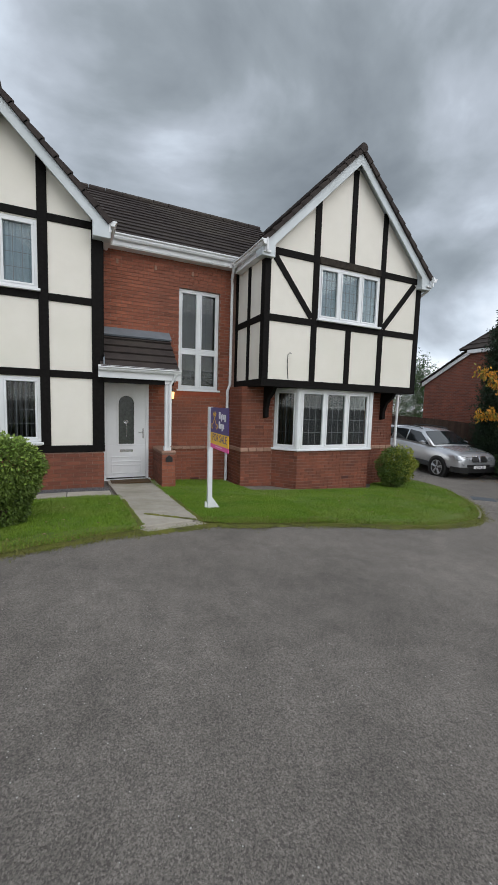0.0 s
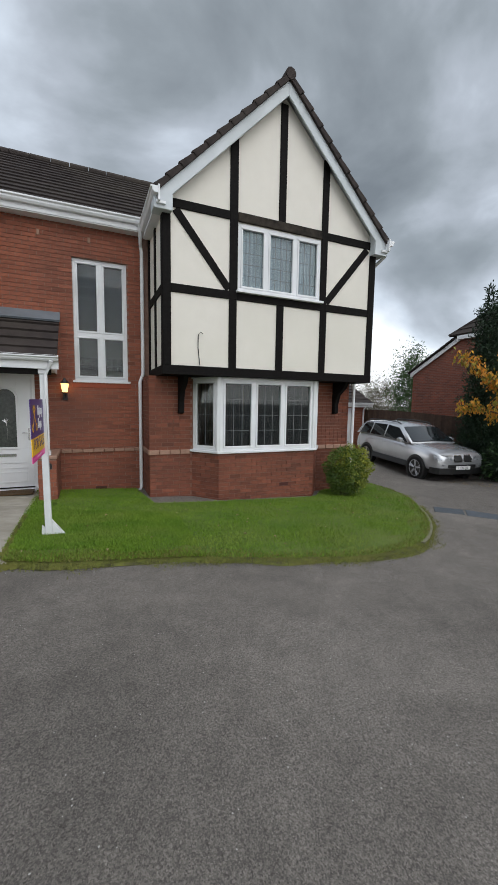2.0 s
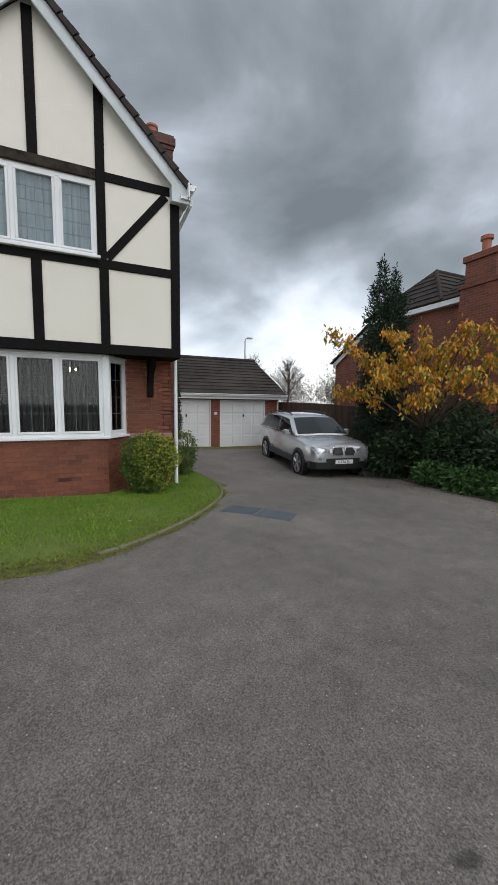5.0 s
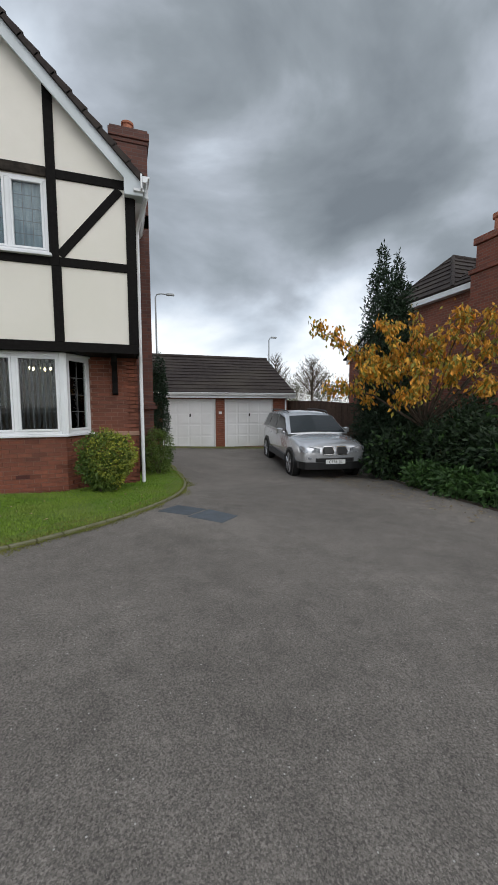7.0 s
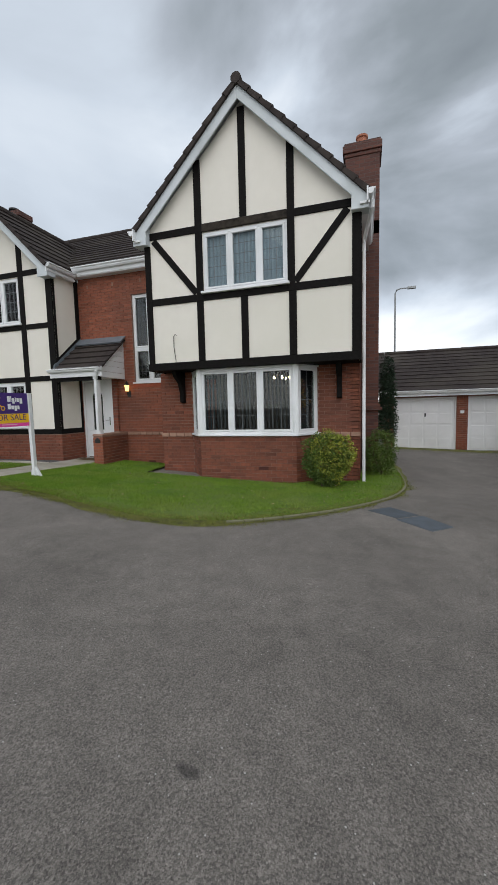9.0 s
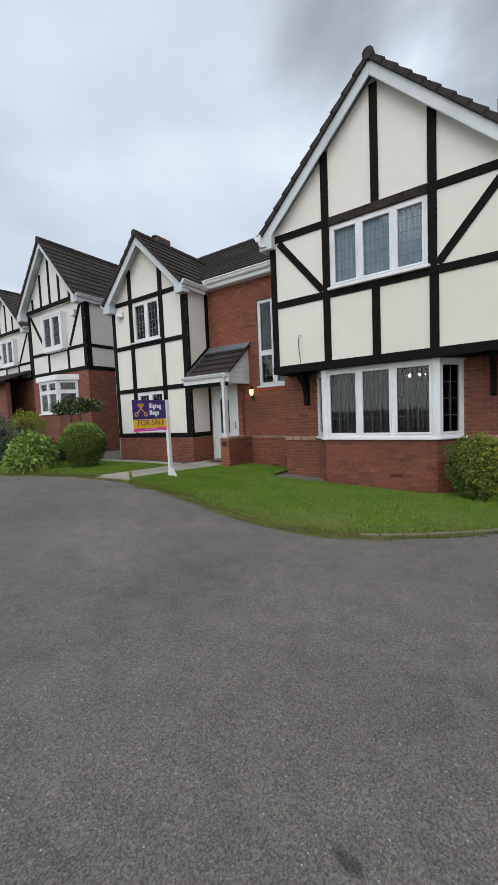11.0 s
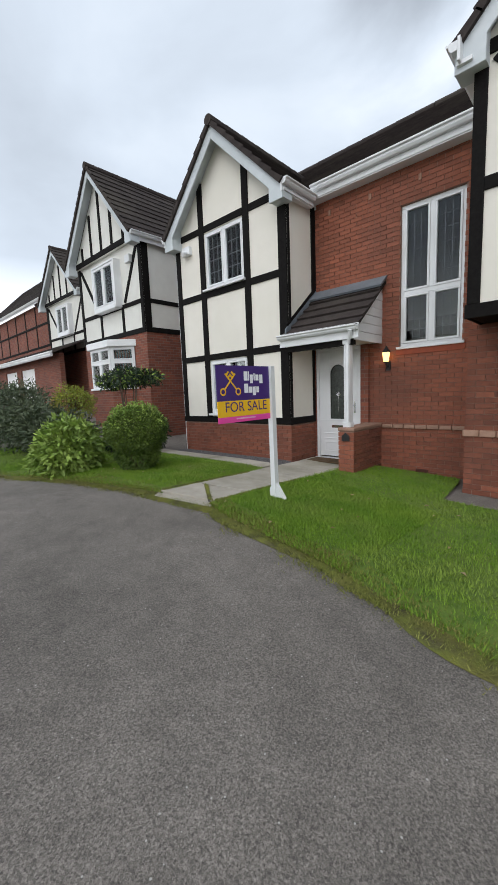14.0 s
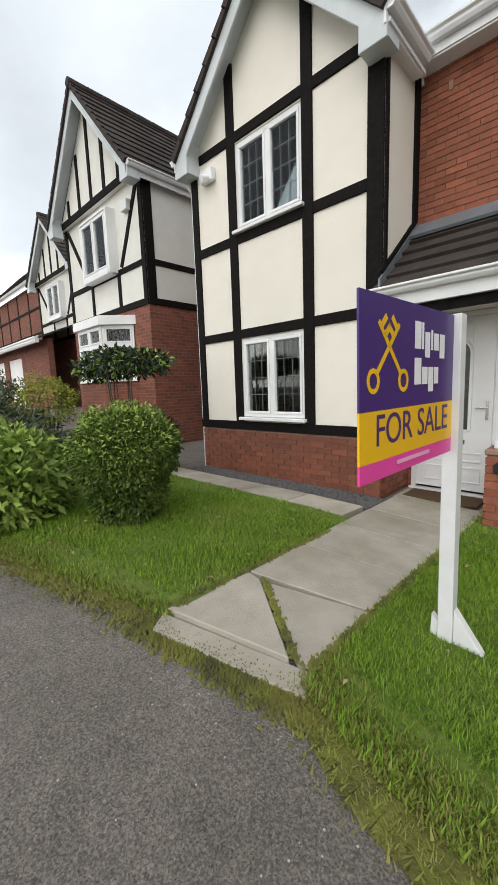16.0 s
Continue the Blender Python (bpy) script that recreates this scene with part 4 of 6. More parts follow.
hd = Build(); PD.box(hd, 1.225, 1.255, 0.70, 0.92, -0.015, -0.006); hd.tube([PD.p(1.24, 0.84, -0.006), PD.p(1.24, 0.84, 0.035), PD.p(1.13, 0.84, 0.035)], 0.009, 8); hd.done("handle", METAL, dl)
st = Build(); PD.box(st, 0.38, 1.40, -0.26, -0.20, -0.06, 0.05); st.done("threshold", WHITE, house, bevel=0.005)
bk = Build(); PM.box(bk, 0.295, 0.34, -0.6, 1.95, 0.0, 0.08); PM.box(bk, 1.30, 1.45, -0.6, 1.95, 0.0, 0.08); bk.done("jamb", BRICK_FAR, house)
hdr = Build(); PM.box(hdr, 0.30, 1.45, 1.95, 2.02, 0.0, 0.09); hdr.done("lintel", TIMBER, house)
m = Build(); m.box(0.46, 1.26, 8.28, 8.66, gz(0.9, 8.4) + 0.055, gz(0.9, 8.4) + 0.075)
tagged(m.done("doormat", MAT_BROWN, bevel=0.004), "brown coir doormat on the slab before the door", "doormat")

# porch
Y0, Y1, Z0, Z1 = 7.88, 8.94, 2.13, 2.98
roof_slope((0.24, Y0, Z0), (1.74, Y0, Z0), (0, Y1 - Y0, Z1 - Z0), math.hypot(Y1 - Y0, Z1 - Z0), house, gauge=0.26, name="porch_roof", lap=0.045)
b = Build(); b.prism([(0.30, 8.70, 2.86), (0.30, 8.94, 3.05), (0.30, 8.94, 3.08), (0.30, 8.93, 3.08), (0.30, 8.68, 2.89)], (1.46, 0, 0)); b.done("flashing", LEAD, house)
b = Build(); b.prism([(0.295, 7.90, 2.15), (0.295, 8.94, 2.98), (0.295, 8.94, 3.12), (0.295, 7.92, 2.28)], (0.025, 0, 0)); b.done("flashing", LEAD, house)
gutter((0.20, 7.87, 2.15), (1.76, 7.87, 2.15), house, depth=0.08)
n = 7
for i in range(n):
    z0, z1 = 1.93 + (Z1 - 1.96) * i / n, 1.93 + (Z1 - 1.96) * (i + 1) / n
    y_at = lambda z: Y0 + 0.04 + max(0.0, (z - Z0 + 0.02)) * (Y1 - Y0) / (Z1 - Z0)
    b = Build(); b.prism([(1.66, y_at(z0), z0), (1.66, 8.93, z0), (1.66, 8.93, z1 - 0.006), (1.66, min(8.925, y_at(z1)), z1 - 0.006)], (0.018 + 0.004 * (i % 2), 0, 0)); b.done("shiplap_board", WHITE, house, bevel=0.002)
b = Build(); b.box(0.30, 1.66, 7.93, 8.92, 1.95, 1.97); b.done("porch_ceiling", WHITE, house)
b = Build(); b.box(0.30, 1.64, 7.93, 8.02, 1.86, 1.95); b.done("porch_beam", TIMBER, house)
b = Build(); b.box(1.47, 1.58, 7.93, 8.04, 0.52, 1.95); b.box(1.455, 1.595, 7.915, 8.055, 1.87, 1.95); b.box(1.455, 1.595, 7.915, 8.055, 0.52, 0.60); b.done("porch_post", WHITE, house, bevel=0.008)
pipe([(1.66, 7.80, 2.08), (1.62, 7.86, 1.98), (1.56, 7.895, 1.86), (1.56, 7.895, 0.62)], house, 0.03)
pier = wall(Plane((1.40, 7.88, 0), (1, 0, 0), (0, -1, 0)), 0.012, 0.27, -0.6, 0.50, 1.05, MORTAR, house, name="pier")
bricks(Plane((1.40, 7.88, 0), (1, 0, 0), (0, -1, 0)), 0.0, 0.282, -0.6, 0.46, pier)
bricks(Plane((1.67, 7.88, 0), (0, 1, 0), (1, 0, 0)), -0.012, 1.05, -0.6, 0.46, pier)
bricks(Plane((1.412, 8.93, 0), (0, -1, 0), (-1, 0, 0)), 0.0, 1.06, -0.6, 0.46, pier)
b = Build(); b.box(1.39, 1.69, 7.86, 8.93, 0.462, 0.52); b.done("pier_cap", STONE, house, bevel=0.012)
b = Build(); b.prism([(1.47, 7.865, 0.30), (1.61, 7.865, 0.30), (1.61, 7.865, 0.38), (1.54, 7.865, 0.44), (1.47, 7.865, 0.38)], (0, -0.02, 0)); b.done("house_sign", BLACK, house, bevel=0.004)

# smaller gable
LU, LL = (-1.94, -0.77, 3.43, 4.60), (-1.94, -0.77, 0.72, 1.90)
wall(PL, -2.94, 0.29, 0.60, 4.75, 0.2, CREAM, house, [LU, LL])
b = Build(); b.prism([(-2.94, 8.04, 4.75), (0.29, 8.04, 4.75), (-1.3, 8.04, 6.30)], (0, 0.2, 0)); b.done("wall", CREAM, house)
pl = wall(PL, -2.92, 0.27, -0.6, 0.60, 0.2, MORTAR, house, name="plinth")
wall(PLR, 0.2, 0.90, 0.60, 4.75, 0.2, CREAM, house)
pl2 = wall(PLR, 0.0, 0.90, -0.6, 0.60, 0.02, MORTAR, house, name="plinth")
for u0, u1, z0, z1 in ((-2.94, -2.80, 0.64, 4.80), (0.10, 0.29, 0.64, 4.80), (-2.80, -2.10, 4.62, 4.75), (-1.94, -0.77, 4.62, 4.75), (-0.61, 0.10, 4.62, 4.75),
                       (-2.80, -2.10, 3.26, 3.39), (-1.94, -0.77, 3.26, 3.39), (-0.61, 0.10, 3.26, 3.39),
                       (-2.80, -2.10, 1.91, 2.04), (-1.94, -0.77, 1.91, 2.04), (-0.61, 0.10, 1.91, 2.04), (-2.97, 0.32, 0.52, 0.65),
                       (-2.10, -1.94, 0.65, 5.62), (-0.77, -0.61, 0.65, 5.68)):
    beam(PL, u0, u1, z0, z1, house)
for u0, u1, z0, z1 in ((0.0, 0.06, 0.65, 4.80), (0.76, 0.90, 0.65, 4.80), (-0.03, 0.90, 0.52, 0.65)): beam(PLR, u0, u1, z0, z1, house)
brace(PLR, (0.02, 2.26), (0.88, 2.98), 0.30, house)
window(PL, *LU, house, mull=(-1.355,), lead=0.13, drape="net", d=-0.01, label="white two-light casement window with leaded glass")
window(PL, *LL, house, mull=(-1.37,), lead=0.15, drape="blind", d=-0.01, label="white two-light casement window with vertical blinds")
b = Build(); b.box(-2.62, -2.36, 7.94, 8.036, 4.28, 4.46); b.tube([(-2.45, 7.95, 4.32), (-2.45, 7.82, 4.27)], [0.05, 0.06], 8); tagged(b.done("floodlight", WHITE, house, bevel=0.01), "white wall lamp and sensor box")

# roofs
gable_roof(5.58, 2.36, 7.22, 13.3, 4.77, 7.15, house)
gable_roof(-1.3, 1.72, 7.75, 10.9, 4.70, 6.42, house)
t40 = 0.72
roof_slope((-2.75, 8.70, 4.90), (5.4, 8.70, 4.90), (0, 1, t40), 3.3 * math.hypot(1, t40), house)
roof_slope((5.4, 13.3, 4.72), (-3.1, 13.3, 4.72), (0, -1.3, 2.5), math.hypot(1.3, 2.5), house)
ridge_cap((-2.8, 12.0, 4.9 + 3.3 * t40), (5.4, 12.0, 4.9 + 3.3 * t40), house)
gutter((0.42, 8.70, 4.90), (3.30, 8.70, 4.90), house)
s = Build(); s.box(0.30, 3.39, 8.72, 8.94, 4.68, 4.71); s.done("soffit", WHITE, house)
gutter((0.42, 7.76, 4.74), (0.42, 8.70, 4.74), house, 0.10); gutter((3.27, 8.70, 4.77), (3.27, 7.13, 4.77), house, 0.10)
gutter((7.93, 7.13, 4.77), (7.93, 12.9, 4.77), house, 0.10); gutter((-3.02, 10.9, 4.74), (-3.02, 7.76, 4.74), house, 0.10)
for x0, x1, y0, y1 in ((3.25, 3.40, 7.2, 8.7), (7.79, 7.95, 7.2, 12.9), (0.29, 0.44, 7.8, 8.72), (-3.04, -2.94, 7.8, 10.9)):
    s = Build(); s.box(x0, x1, y0, y1, 4.56, 4.60); s.done("soffit", WHITE, house)
pipe([(3.19, 8.62, 4.78), (3.19, 8.64, 4.70), (3.22, 8.84, 4.46), (3.24, 8.86, 4.36), (3.24, 8.86, 2.0), (3.18, 8.86, 1.84), (3.18, 8.86, -0.33), (3.14, 8.80, -0.38)], house)
pipe([(8.00, 7.35, 4.66), (8.00, 7.35, 4.55), (7.87, 7.86, 4.25), (7.86, 7.92, 4.15), (7.86, 8.0, 1.9), (7.86, 8.0, -0.46), (7.88, 7.92, -0.52)], house)
pipe([(-3.08, 7.95, 4.64), (-3.02, 8.06, 4.40), (-3.0, 8.1, 4.30), (-3.0, 8.1, -0.2)], house)
pipe([(0.32, 8.93, 4.7), (0.33, 8.93, 4.6)], house, 0.02)
b = Build(); b.tube([(4.02, 7.41, 2.1), (3.985, 7.405, 2.4), (3.99, 7.4, 2.62), (4.03, 7.38, 2.66), (4.07, 7.39, 2.64)], 0.007, 6); b.done("cable", BLACK, house)

# chimneys
b = Build(); b.box(7.80, 8.18, 9.35, 10.05, -1.2, 5.2); b.box(7.44, 8.18, 9.35, 10.05, 4.9, 6.62); b.box(7.42, 8.20, 9.33, 10.07, 6.62, 6.70); b.box(7.39, 8.23, 9.30, 10.10, 6.70, 6.86); b.box(7.42, 8.20, 9.33, 10.07, 6.86, 6.92)
b.box(7.79, 8.22, 9.31, 10.09, 1.02, 1.10); b.box(7.79, 8.26, 9.27, 10.13, 0.95, 1.02)
b.done("chimney", brick_far("chimney_brick", (0.13, 0.05, 0.035), (0.08, 0.035, 0.028), (0.10, 0.07, 0.06)), house, bevel=0.008)
b = Build(); b.lathe([(0.14, 0), (0.14, 0.05), (0.11, 0.09), (0.11, 0.24), (0.135, 0.26), (0.135, 0.30), (0.10, 0.32)], (7.80, 9.7, 6.92)); b.done("chimney_pot", TERRACOTTA, house)
b = Build(); b.box(-3.75, -2.98, 10.3, 10.8, -0.4, 7.55); b.box(-3.79, -2.94, 10.26, 10.84, 7.55, 7.72); b.done("chimney", bpy.data.materials["chimney_brick"], house, bevel=0.008)
b = Build(); b.lathe([(0.10, 0), (0.10, 0.14), (0.16, 0.15), (0.16, 0.19), (0.06, 0.24)], (-3.4, 10.55, 7.72)); b.done("chimney_pot", BLACK, house)

# wall lantern by the porch
lan = thing("wall_lantern", (1.80, 8.93, 1.70), "lit black coach lantern with amber glass on the brick wall", "lamp")
b = Build(); PM.box(b, 1.76, 1.84, 1.45, 1.62, 0.012, 0.03); b.tube([PM.p(1.80, 1.52, 0.03), PM.p(1.80, 1.50, 0.10), PM.p(1.80, 1.58, 0.12)], 0.012, 6)
b.lathe([(0.03, 0), (0.05, 0.02)], PM.p(1.80, 1.58, 0.12), 6); b.lathe([(0.085, 0.0), (0.03, 0.07), (0.012, 0.11)], PM.p(1.80, 1.76, 0.12), 6); b.done("bracket", BLACK, lan)
b = Build(); b.lathe([(0.045, 0), (0.07, 0.16)], PM.p(1.80, 1.60, 0.12), 6); b.done("lantern_glass", LAMP_GLOW, lan)
ch = thing("chandelier", (5.9, 9.3, 2.1), "lit ceiling lamp with small bulbs inside the bay room", "lamp")
b = Build(); b.tube([(5.9, 9.3, 2.148), (5.9, 9.3, 1.9)], 0.01, 6)
for k in range(5): b.tube([(5.9, 9.3, 1.9), (5.9 + 0.2 * math.cos(k * 1.257), 9.3 + 0.2 * math.sin(k * 1.257), 1.82)], 0.008, 5)
b.done("arm", METAL, ch)
b = Build()
for k in range(5): b.lathe([(0.01, -0.03), (0.028, 0), (0.01, 0.03)], (5.9 + 0.2 * math.cos(k * 1.257), 9.3 + 0.2 * math.sin(k * 1.257), 1.80), 8)
b.done("bulb", BULB, ch)

# ---- garage ----
gar = thing("garage", (11.5, 15, -0.6), "brick double garage with two white up-and-over doors", "garage")
PG = Plane((0, 14.95, 0), (1, 0, 0), (0, -1, 0))
G1, G2 = (8.92, 10.98, -0.62, 1.30), (11.34, 13.40, -0.62, 1.30)
wall(PG, 8.6, 14.05, -1.2, 1.5, 0.2, MORTAR, gar, [G1, G2], name="garage_wall")
gw = wall(PG, 8.6, 8.61, -1.2, -1.19, 0.1, MORTAR, gar)
bricks(PG, 8.6, 14.05, -0.62, 1.5, gw, [G1, G2])
for u0, u1, z0, z1 in (G1, G2):
    d = Build(); PG.box(d, u0 + 0.05, u1 - 0.05, z0 + 0.02, z1 - 0.05, -0.12, -0.08)
    for q in ((u0, u0 + 0.05, z0, z1), (u1 - 0.05, u1, z0, z1), (u0 + 0.05, u1 - 0.05, z1 - 0.05, z1)): PG.box(d, *q, -0.13, -0.03)
    do = d.done("garage_door", GARAGE_WHITE, gar, bevel=0.004)
    for i in range(4):
        for j in range(4):
            pn = Build(); a, c = u0 + 0.12 + i * 0.465, z0 + 0.09 + j * 0.445
            PG.box(pn, a, a + 0.40, c, c + 0.37, -0.08, -0.068); pn.done("panel", GARAGE_WHITE, do, bevel=0.012)
    h = Build(); PG.box(h, (u0 + u1) / 2 + 0.0, (u0 + u1) / 2 + 0.05, 0.62, 0.74, -0.068, -0.04); h.done("handle", BLACK, do, bevel=0.004)
b = Build(); PG.box(b, 11.1, 11.22, 0.72, 0.82, 0.012, 0.02); b.done("number_plate", WHITE, gar)
roof_slope((8.3, 14.72, 1.55), (14.30, 14.72, 1.55), (0, 1, 0.53), 3.3 * math.hypot(1, .53), gar, gauge=0.33)
roof_slope((14.3, 21.3, 1.55), (8.3, 21.3, 1.55), (0, -1, 0.53), 3.3 * math.hypot(1, .53), gar, gauge=0.33)
ridge_cap((8.3, 18.02, 1.55 + 3.3 * 0.53), (14.3, 18.02, 1.55 + 3.3 * 0.53), gar)
gutter((8.3, 14.72, 1.55), (14.30, 14.72, 1.55), gar)
pipe([(14.0, 14.66, 1.45), (13.95, 14.90, 1.25), (13.95, 14.91, -0.6)], gar)
b = Build(); b.prism([(14.05, 14.95, -1.2), (14.05, 21.1, -1.2), (14.05, 21.1, 1.5), (14.05, 18.02, 3.2), (14.05, 14.95, 1.5)], (-0.2, 0, 0)); b.prism([(8.8, 14.95, -1.2), (8.8, 21.1, -1.2), (8.8, 21.1, 1.5), (8.8, 18.02, 3.2), (8.8, 14.95, 1.5)], (-0.2, 0, 0)); b.box(8.6, 14.05, 20.9, 21.1, -1.2, 1.5); b.done("garage_wall", BRICK_FAR, gar)
b = Build(); b.prism([(14.27, 14.70, 1.50), (14.27, 18.02, 3.27), (14.27, 18.02, 3.10), (14.27, 14.70, 1.33)], (0.03, 0, 0)); b.done("bargeboard", WHITE, gar)

# ---- estate agent's board ----
sign = thing("sale_board", pose(1.715, 5.78, gz(1.77, 5.72) - 0.07, 0.3, -0.5, -2), "purple and yellow for-sale board on a white lawn post", "sign")


def local(b, name, material, parent, bevel=0.0, kind=""):
    """A part built in its thing's own axes."""
    me = b.mesh(name, material); bm = bmesh.new(); bm.from_mesh(me); bmesh.ops.recalc_face_normals(bm, faces=bm.faces); bm.to_mesh(me); bm.free()
    ob = new(name, me); ob.parent = parent
    if bevel:
        mod = ob.modifiers.new("edge", "BEVEL"); mod.width, mod.segments, mod.limit_method = bevel, 2, "ANGLE"
    if kind: tagged(ob, kind=kind)
    return ob


def words(text, size, material, parent, m, align="LEFT"):
    cu = bpy.data.curves.new("lettering", "FONT"); cu.body, cu.size, cu.extrude, cu.align_x = text, size, 0.0006, align
    cu.materials.append(material)
    ob = new("lettering", cu); ob.parent = parent; ob.matrix_basis = m
    return ob


POST_W = mat("post_paint", (0.74, 0.75, 0.76), 0.5, (0.64, 0.65, 0.65), 5)
PURPLE = mat("purple_print", (0.055, 0.022, 0.17), 0.35)
YELLOW = mat("yellow_print", (0.86, 0.50, 0.012), 0.35)
PINK = mat("pink_print", (0.80, 0.07, 0.36), 0.35)
SIGNWHITE = mat("white_print", (0.85, 0.85, 0.88), 0.4)
b = Build(); b.box(-0.035, 0.035, -0.035, 0.035, -0.3, 1.72); local(b, "post", POST_W, sign, 0.004)
b = Build(); b.prism([(0.036, -0.025, 0.02), (0.20, -0.025, 0.02), (0.20, -0.025, 0.07), (0.036, -0.025, 0.30)], (0, 0.05, 0)); b.prism([(-0.036, -0.02, 0.02), (-0.036, -0.02, 0.20), (-0.07, -0.02, 0.24), (-0.08, -0.02, 0.02)], (0, 0.04, 0)); local(b, "foot_block", POST_W, sign, 0.004)
BY0, BY1, BZ0, BZ1 = -0.855, -0.037, 1.10, 1.715
hz = BZ1 - BZ0
for nm, z0, z1, m_ in (("board_top", BZ0 + 0.385 * hz, BZ1, PURPLE), ("board_middle", BZ0 + 0.105 * hz, BZ0 + 0.385 * hz - 0.0005, YELLOW), ("board_foot", BZ0, BZ0 + 0.105 * hz - 0.0005, PINK)):
    b = Build(); b.box(-0.004, 0.004, BY0, BY1, z0, z1); local(b, nm, m_, sign)
for side in (1, -1):
    X = 0.0055 * side
    # u runs along the reading direction
    Y = (lambda u: BY0 + u) if side > 0 else (lambda u: BY1 - u)
    rot = pose(0, 0, 0, 90, 0, 90 * side)
    words("FOR SALE", 0.155, PURPLE, sign, Matrix.Translation((X, Y(0.43), BZ0 + 0.19 * hz)) @ rot, "CENTER")
    lg = Build()
    for s2 in (1, -1):
        a, c = (0.105 if s2 > 0 else 0.285), (0.27 if s2 > 0 else 0.12)
        p0, p1 = Vector((X, Y(a), BZ0 + 0.58 * hz)), Vector((X, Y(c), BZ0 + 0.86 * hz))
        d = (p1 - p0).normalized(); n2 = Vector((0, -d.z, d.y)) * 0.009
        lg.prism([p0 + n2, p1 + n2, p1 - n2, p0 - n2], (0.001 * side, 0, 0))
        rc = p0 - d * 0.03
        for k in range(16):
            t0, t1 = 2 * math.pi * k / 16, 2 * math.pi * (k + 1) / 16
            q = [rc + Vector((0, math.cos(t) * rr, math.sin(t) * rr)) for t, rr in ((t0, 0.042), (t1, 0.042), (t1, 0.026), (t0, 0.026))]
            lg.prism(q, (0.001 * side, 0, 0))
        for f in (0.74, 0.9):
            q0 = p0.lerp(p1, f); e = Vector((0, -d.z, d.y)) * (0.055 * s2 * (1 if side > 0 else -1)); w = d * 0.011
            lg.prism([q0 + w, q0 + w + e, q0 - w + e, q0 - w], (0.001 * side, 0, 0))
    local(lg, "emblem", YELLOW, sign)
    # the name: plain upright bars in two lines
    for base, bars_ in ((0.735, ((0.40, 0.058, 0.0, 0.165), (0.466, 0.018, 0.0, 0.165), (0.496, 0.048, -0.05, 0.11), (0.556, 0.018, 0.0, 0.13), (0.586, 0.05, 0.0, 0.11), (0.648, 0.055, -0.05, 0.11))),
                        (0.515, ((0.40, 0.062, 0.0, 0.165), (0.47, 0.055, 0.0, 0.11), (0.533, 0.05, -0.05, 0.11), (0.592, 0.045, 0.0, 0.11)))):
        for u0, w_, lo_, hi_ in bars_:
            bars = Build(); bars.box(min(X, X + 0.001 * side), max(X, X + 0.001 * side), min(Y(u0), Y(u0 + w_)), max(Y(u0), Y(u0 + w_)), BZ0 + (base + lo_) * hz, BZ0 + (base + hi_) * hz); local(bars, "name_bar", SIGNWHITE, sign, 0.0004)
    tb = Build(); tb.box(min(X, X + 0.001 * side), max(X, X + 0.001 * side), min(Y(0.26), Y(0.56)), max(Y(0.26), Y(0.56)), BZ0 + 0.05 * hz, BZ0 + 0.075 * hz); local(tb, "small_print", mat("pale_pink", (0.85, 0.45, 0.62), 0.4) if side > 0 else bpy.data.materials["pale_pink"], sign)

# ---- parked car ----
SILVER = mat("silver_paint", (0.66, 0.67, 0.69), 0.25, (0.56, 0.57, 0.59), 2, metal=0.6, coat=0.8)
TYRE = mat("tyre", (0.018, 0.018, 0.018), 0.85, (0.03, 0.03, 0.03), 20, spec=0.2)
CARGLASS = mat("car_glass", (0.015, 0.02, 0.022), 0.05, spec=0.8)
CLAD = mat("grey_cladding", (0.045, 0.047, 0.05), 0.6)
LENS = mat("headlamp_lens", (0.10, 0.11, 0.12), 0.12, (0.34, 0.35, 0.36), 14)
PLATE = mat("plate_white", (0.8, 0.8, 0.78), 0.4)
hd_ = math.degrees(math.atan2(-0.989, -0.145))
car = thing("car", pose(12.92, 11.03, -0.83, 0, 2.2, hd_), "parked silver off-road car with black grille on the drive", "car")


def loft(rings, cap=True):
    b = Build(); n = len(rings[0])
    for r in rings: b.v += [tuple(p) for p in r]
    for k in range(len(rings) - 1):
        for j in range(n):
            q = k * n
            b.f.append((q + j, q + (j + 1) % n, q + n + (j + 1) % n, q + n + j)); b.t.append(0)
    if cap:
        b.f.append(tuple(range(n))); b.f.append(tuple((len(rings) - 1) * n + j for j in range(n))); b.t += [0, 0]
    return b


def ring(x, w, zb, zt, crown):
    half = [(0.0, zb), (w * 0.9, zb), (w * 0.985, zb + 0.10), (w, zb + 0.30 * (zt - zb) + 0.05), (w * 0.985, zb + 0.72 * (zt - zb)), (w * 0.94, zt - 0.05), (w * 0.87, zt), (w * 0.45, zt + crown * 0.8), (0.0, zt + crown)]
    return [(x, y, z) for y, z in half] + [(x, -y, z) for y, z in half[-2:0:-1]]


BODY = [(-2.33, 0.74, 0.52, 0.98, 0.02), (-2.28, 0.85, 0.42, 1.09, 0.02), (-2.1, 0.905, 0.38, 1.13, 0.02), (-1.4, 0.935, 0.36, 1.14, 0.02), (-0.4, 0.935, 0.35, 1.13, 0.02), (0.5, 0.935, 0.35, 1.11, 0.02),
        (1.0, 0.935, 0.35, 1.09, 0.04), (1.5, 0.93, 0.36, 1.06, 0.06), (1.95, 0.915, 0.36, 1.01, 0.06), (2.18, 0.87, 0.37, 0.95, 0.05), (2.29, 0.80, 0.38, 0.87, 0.03), (2.345, 0.70, 0.42, 0.78, 0.01)]
b = loft([ring(*s_) for s_ in BODY])
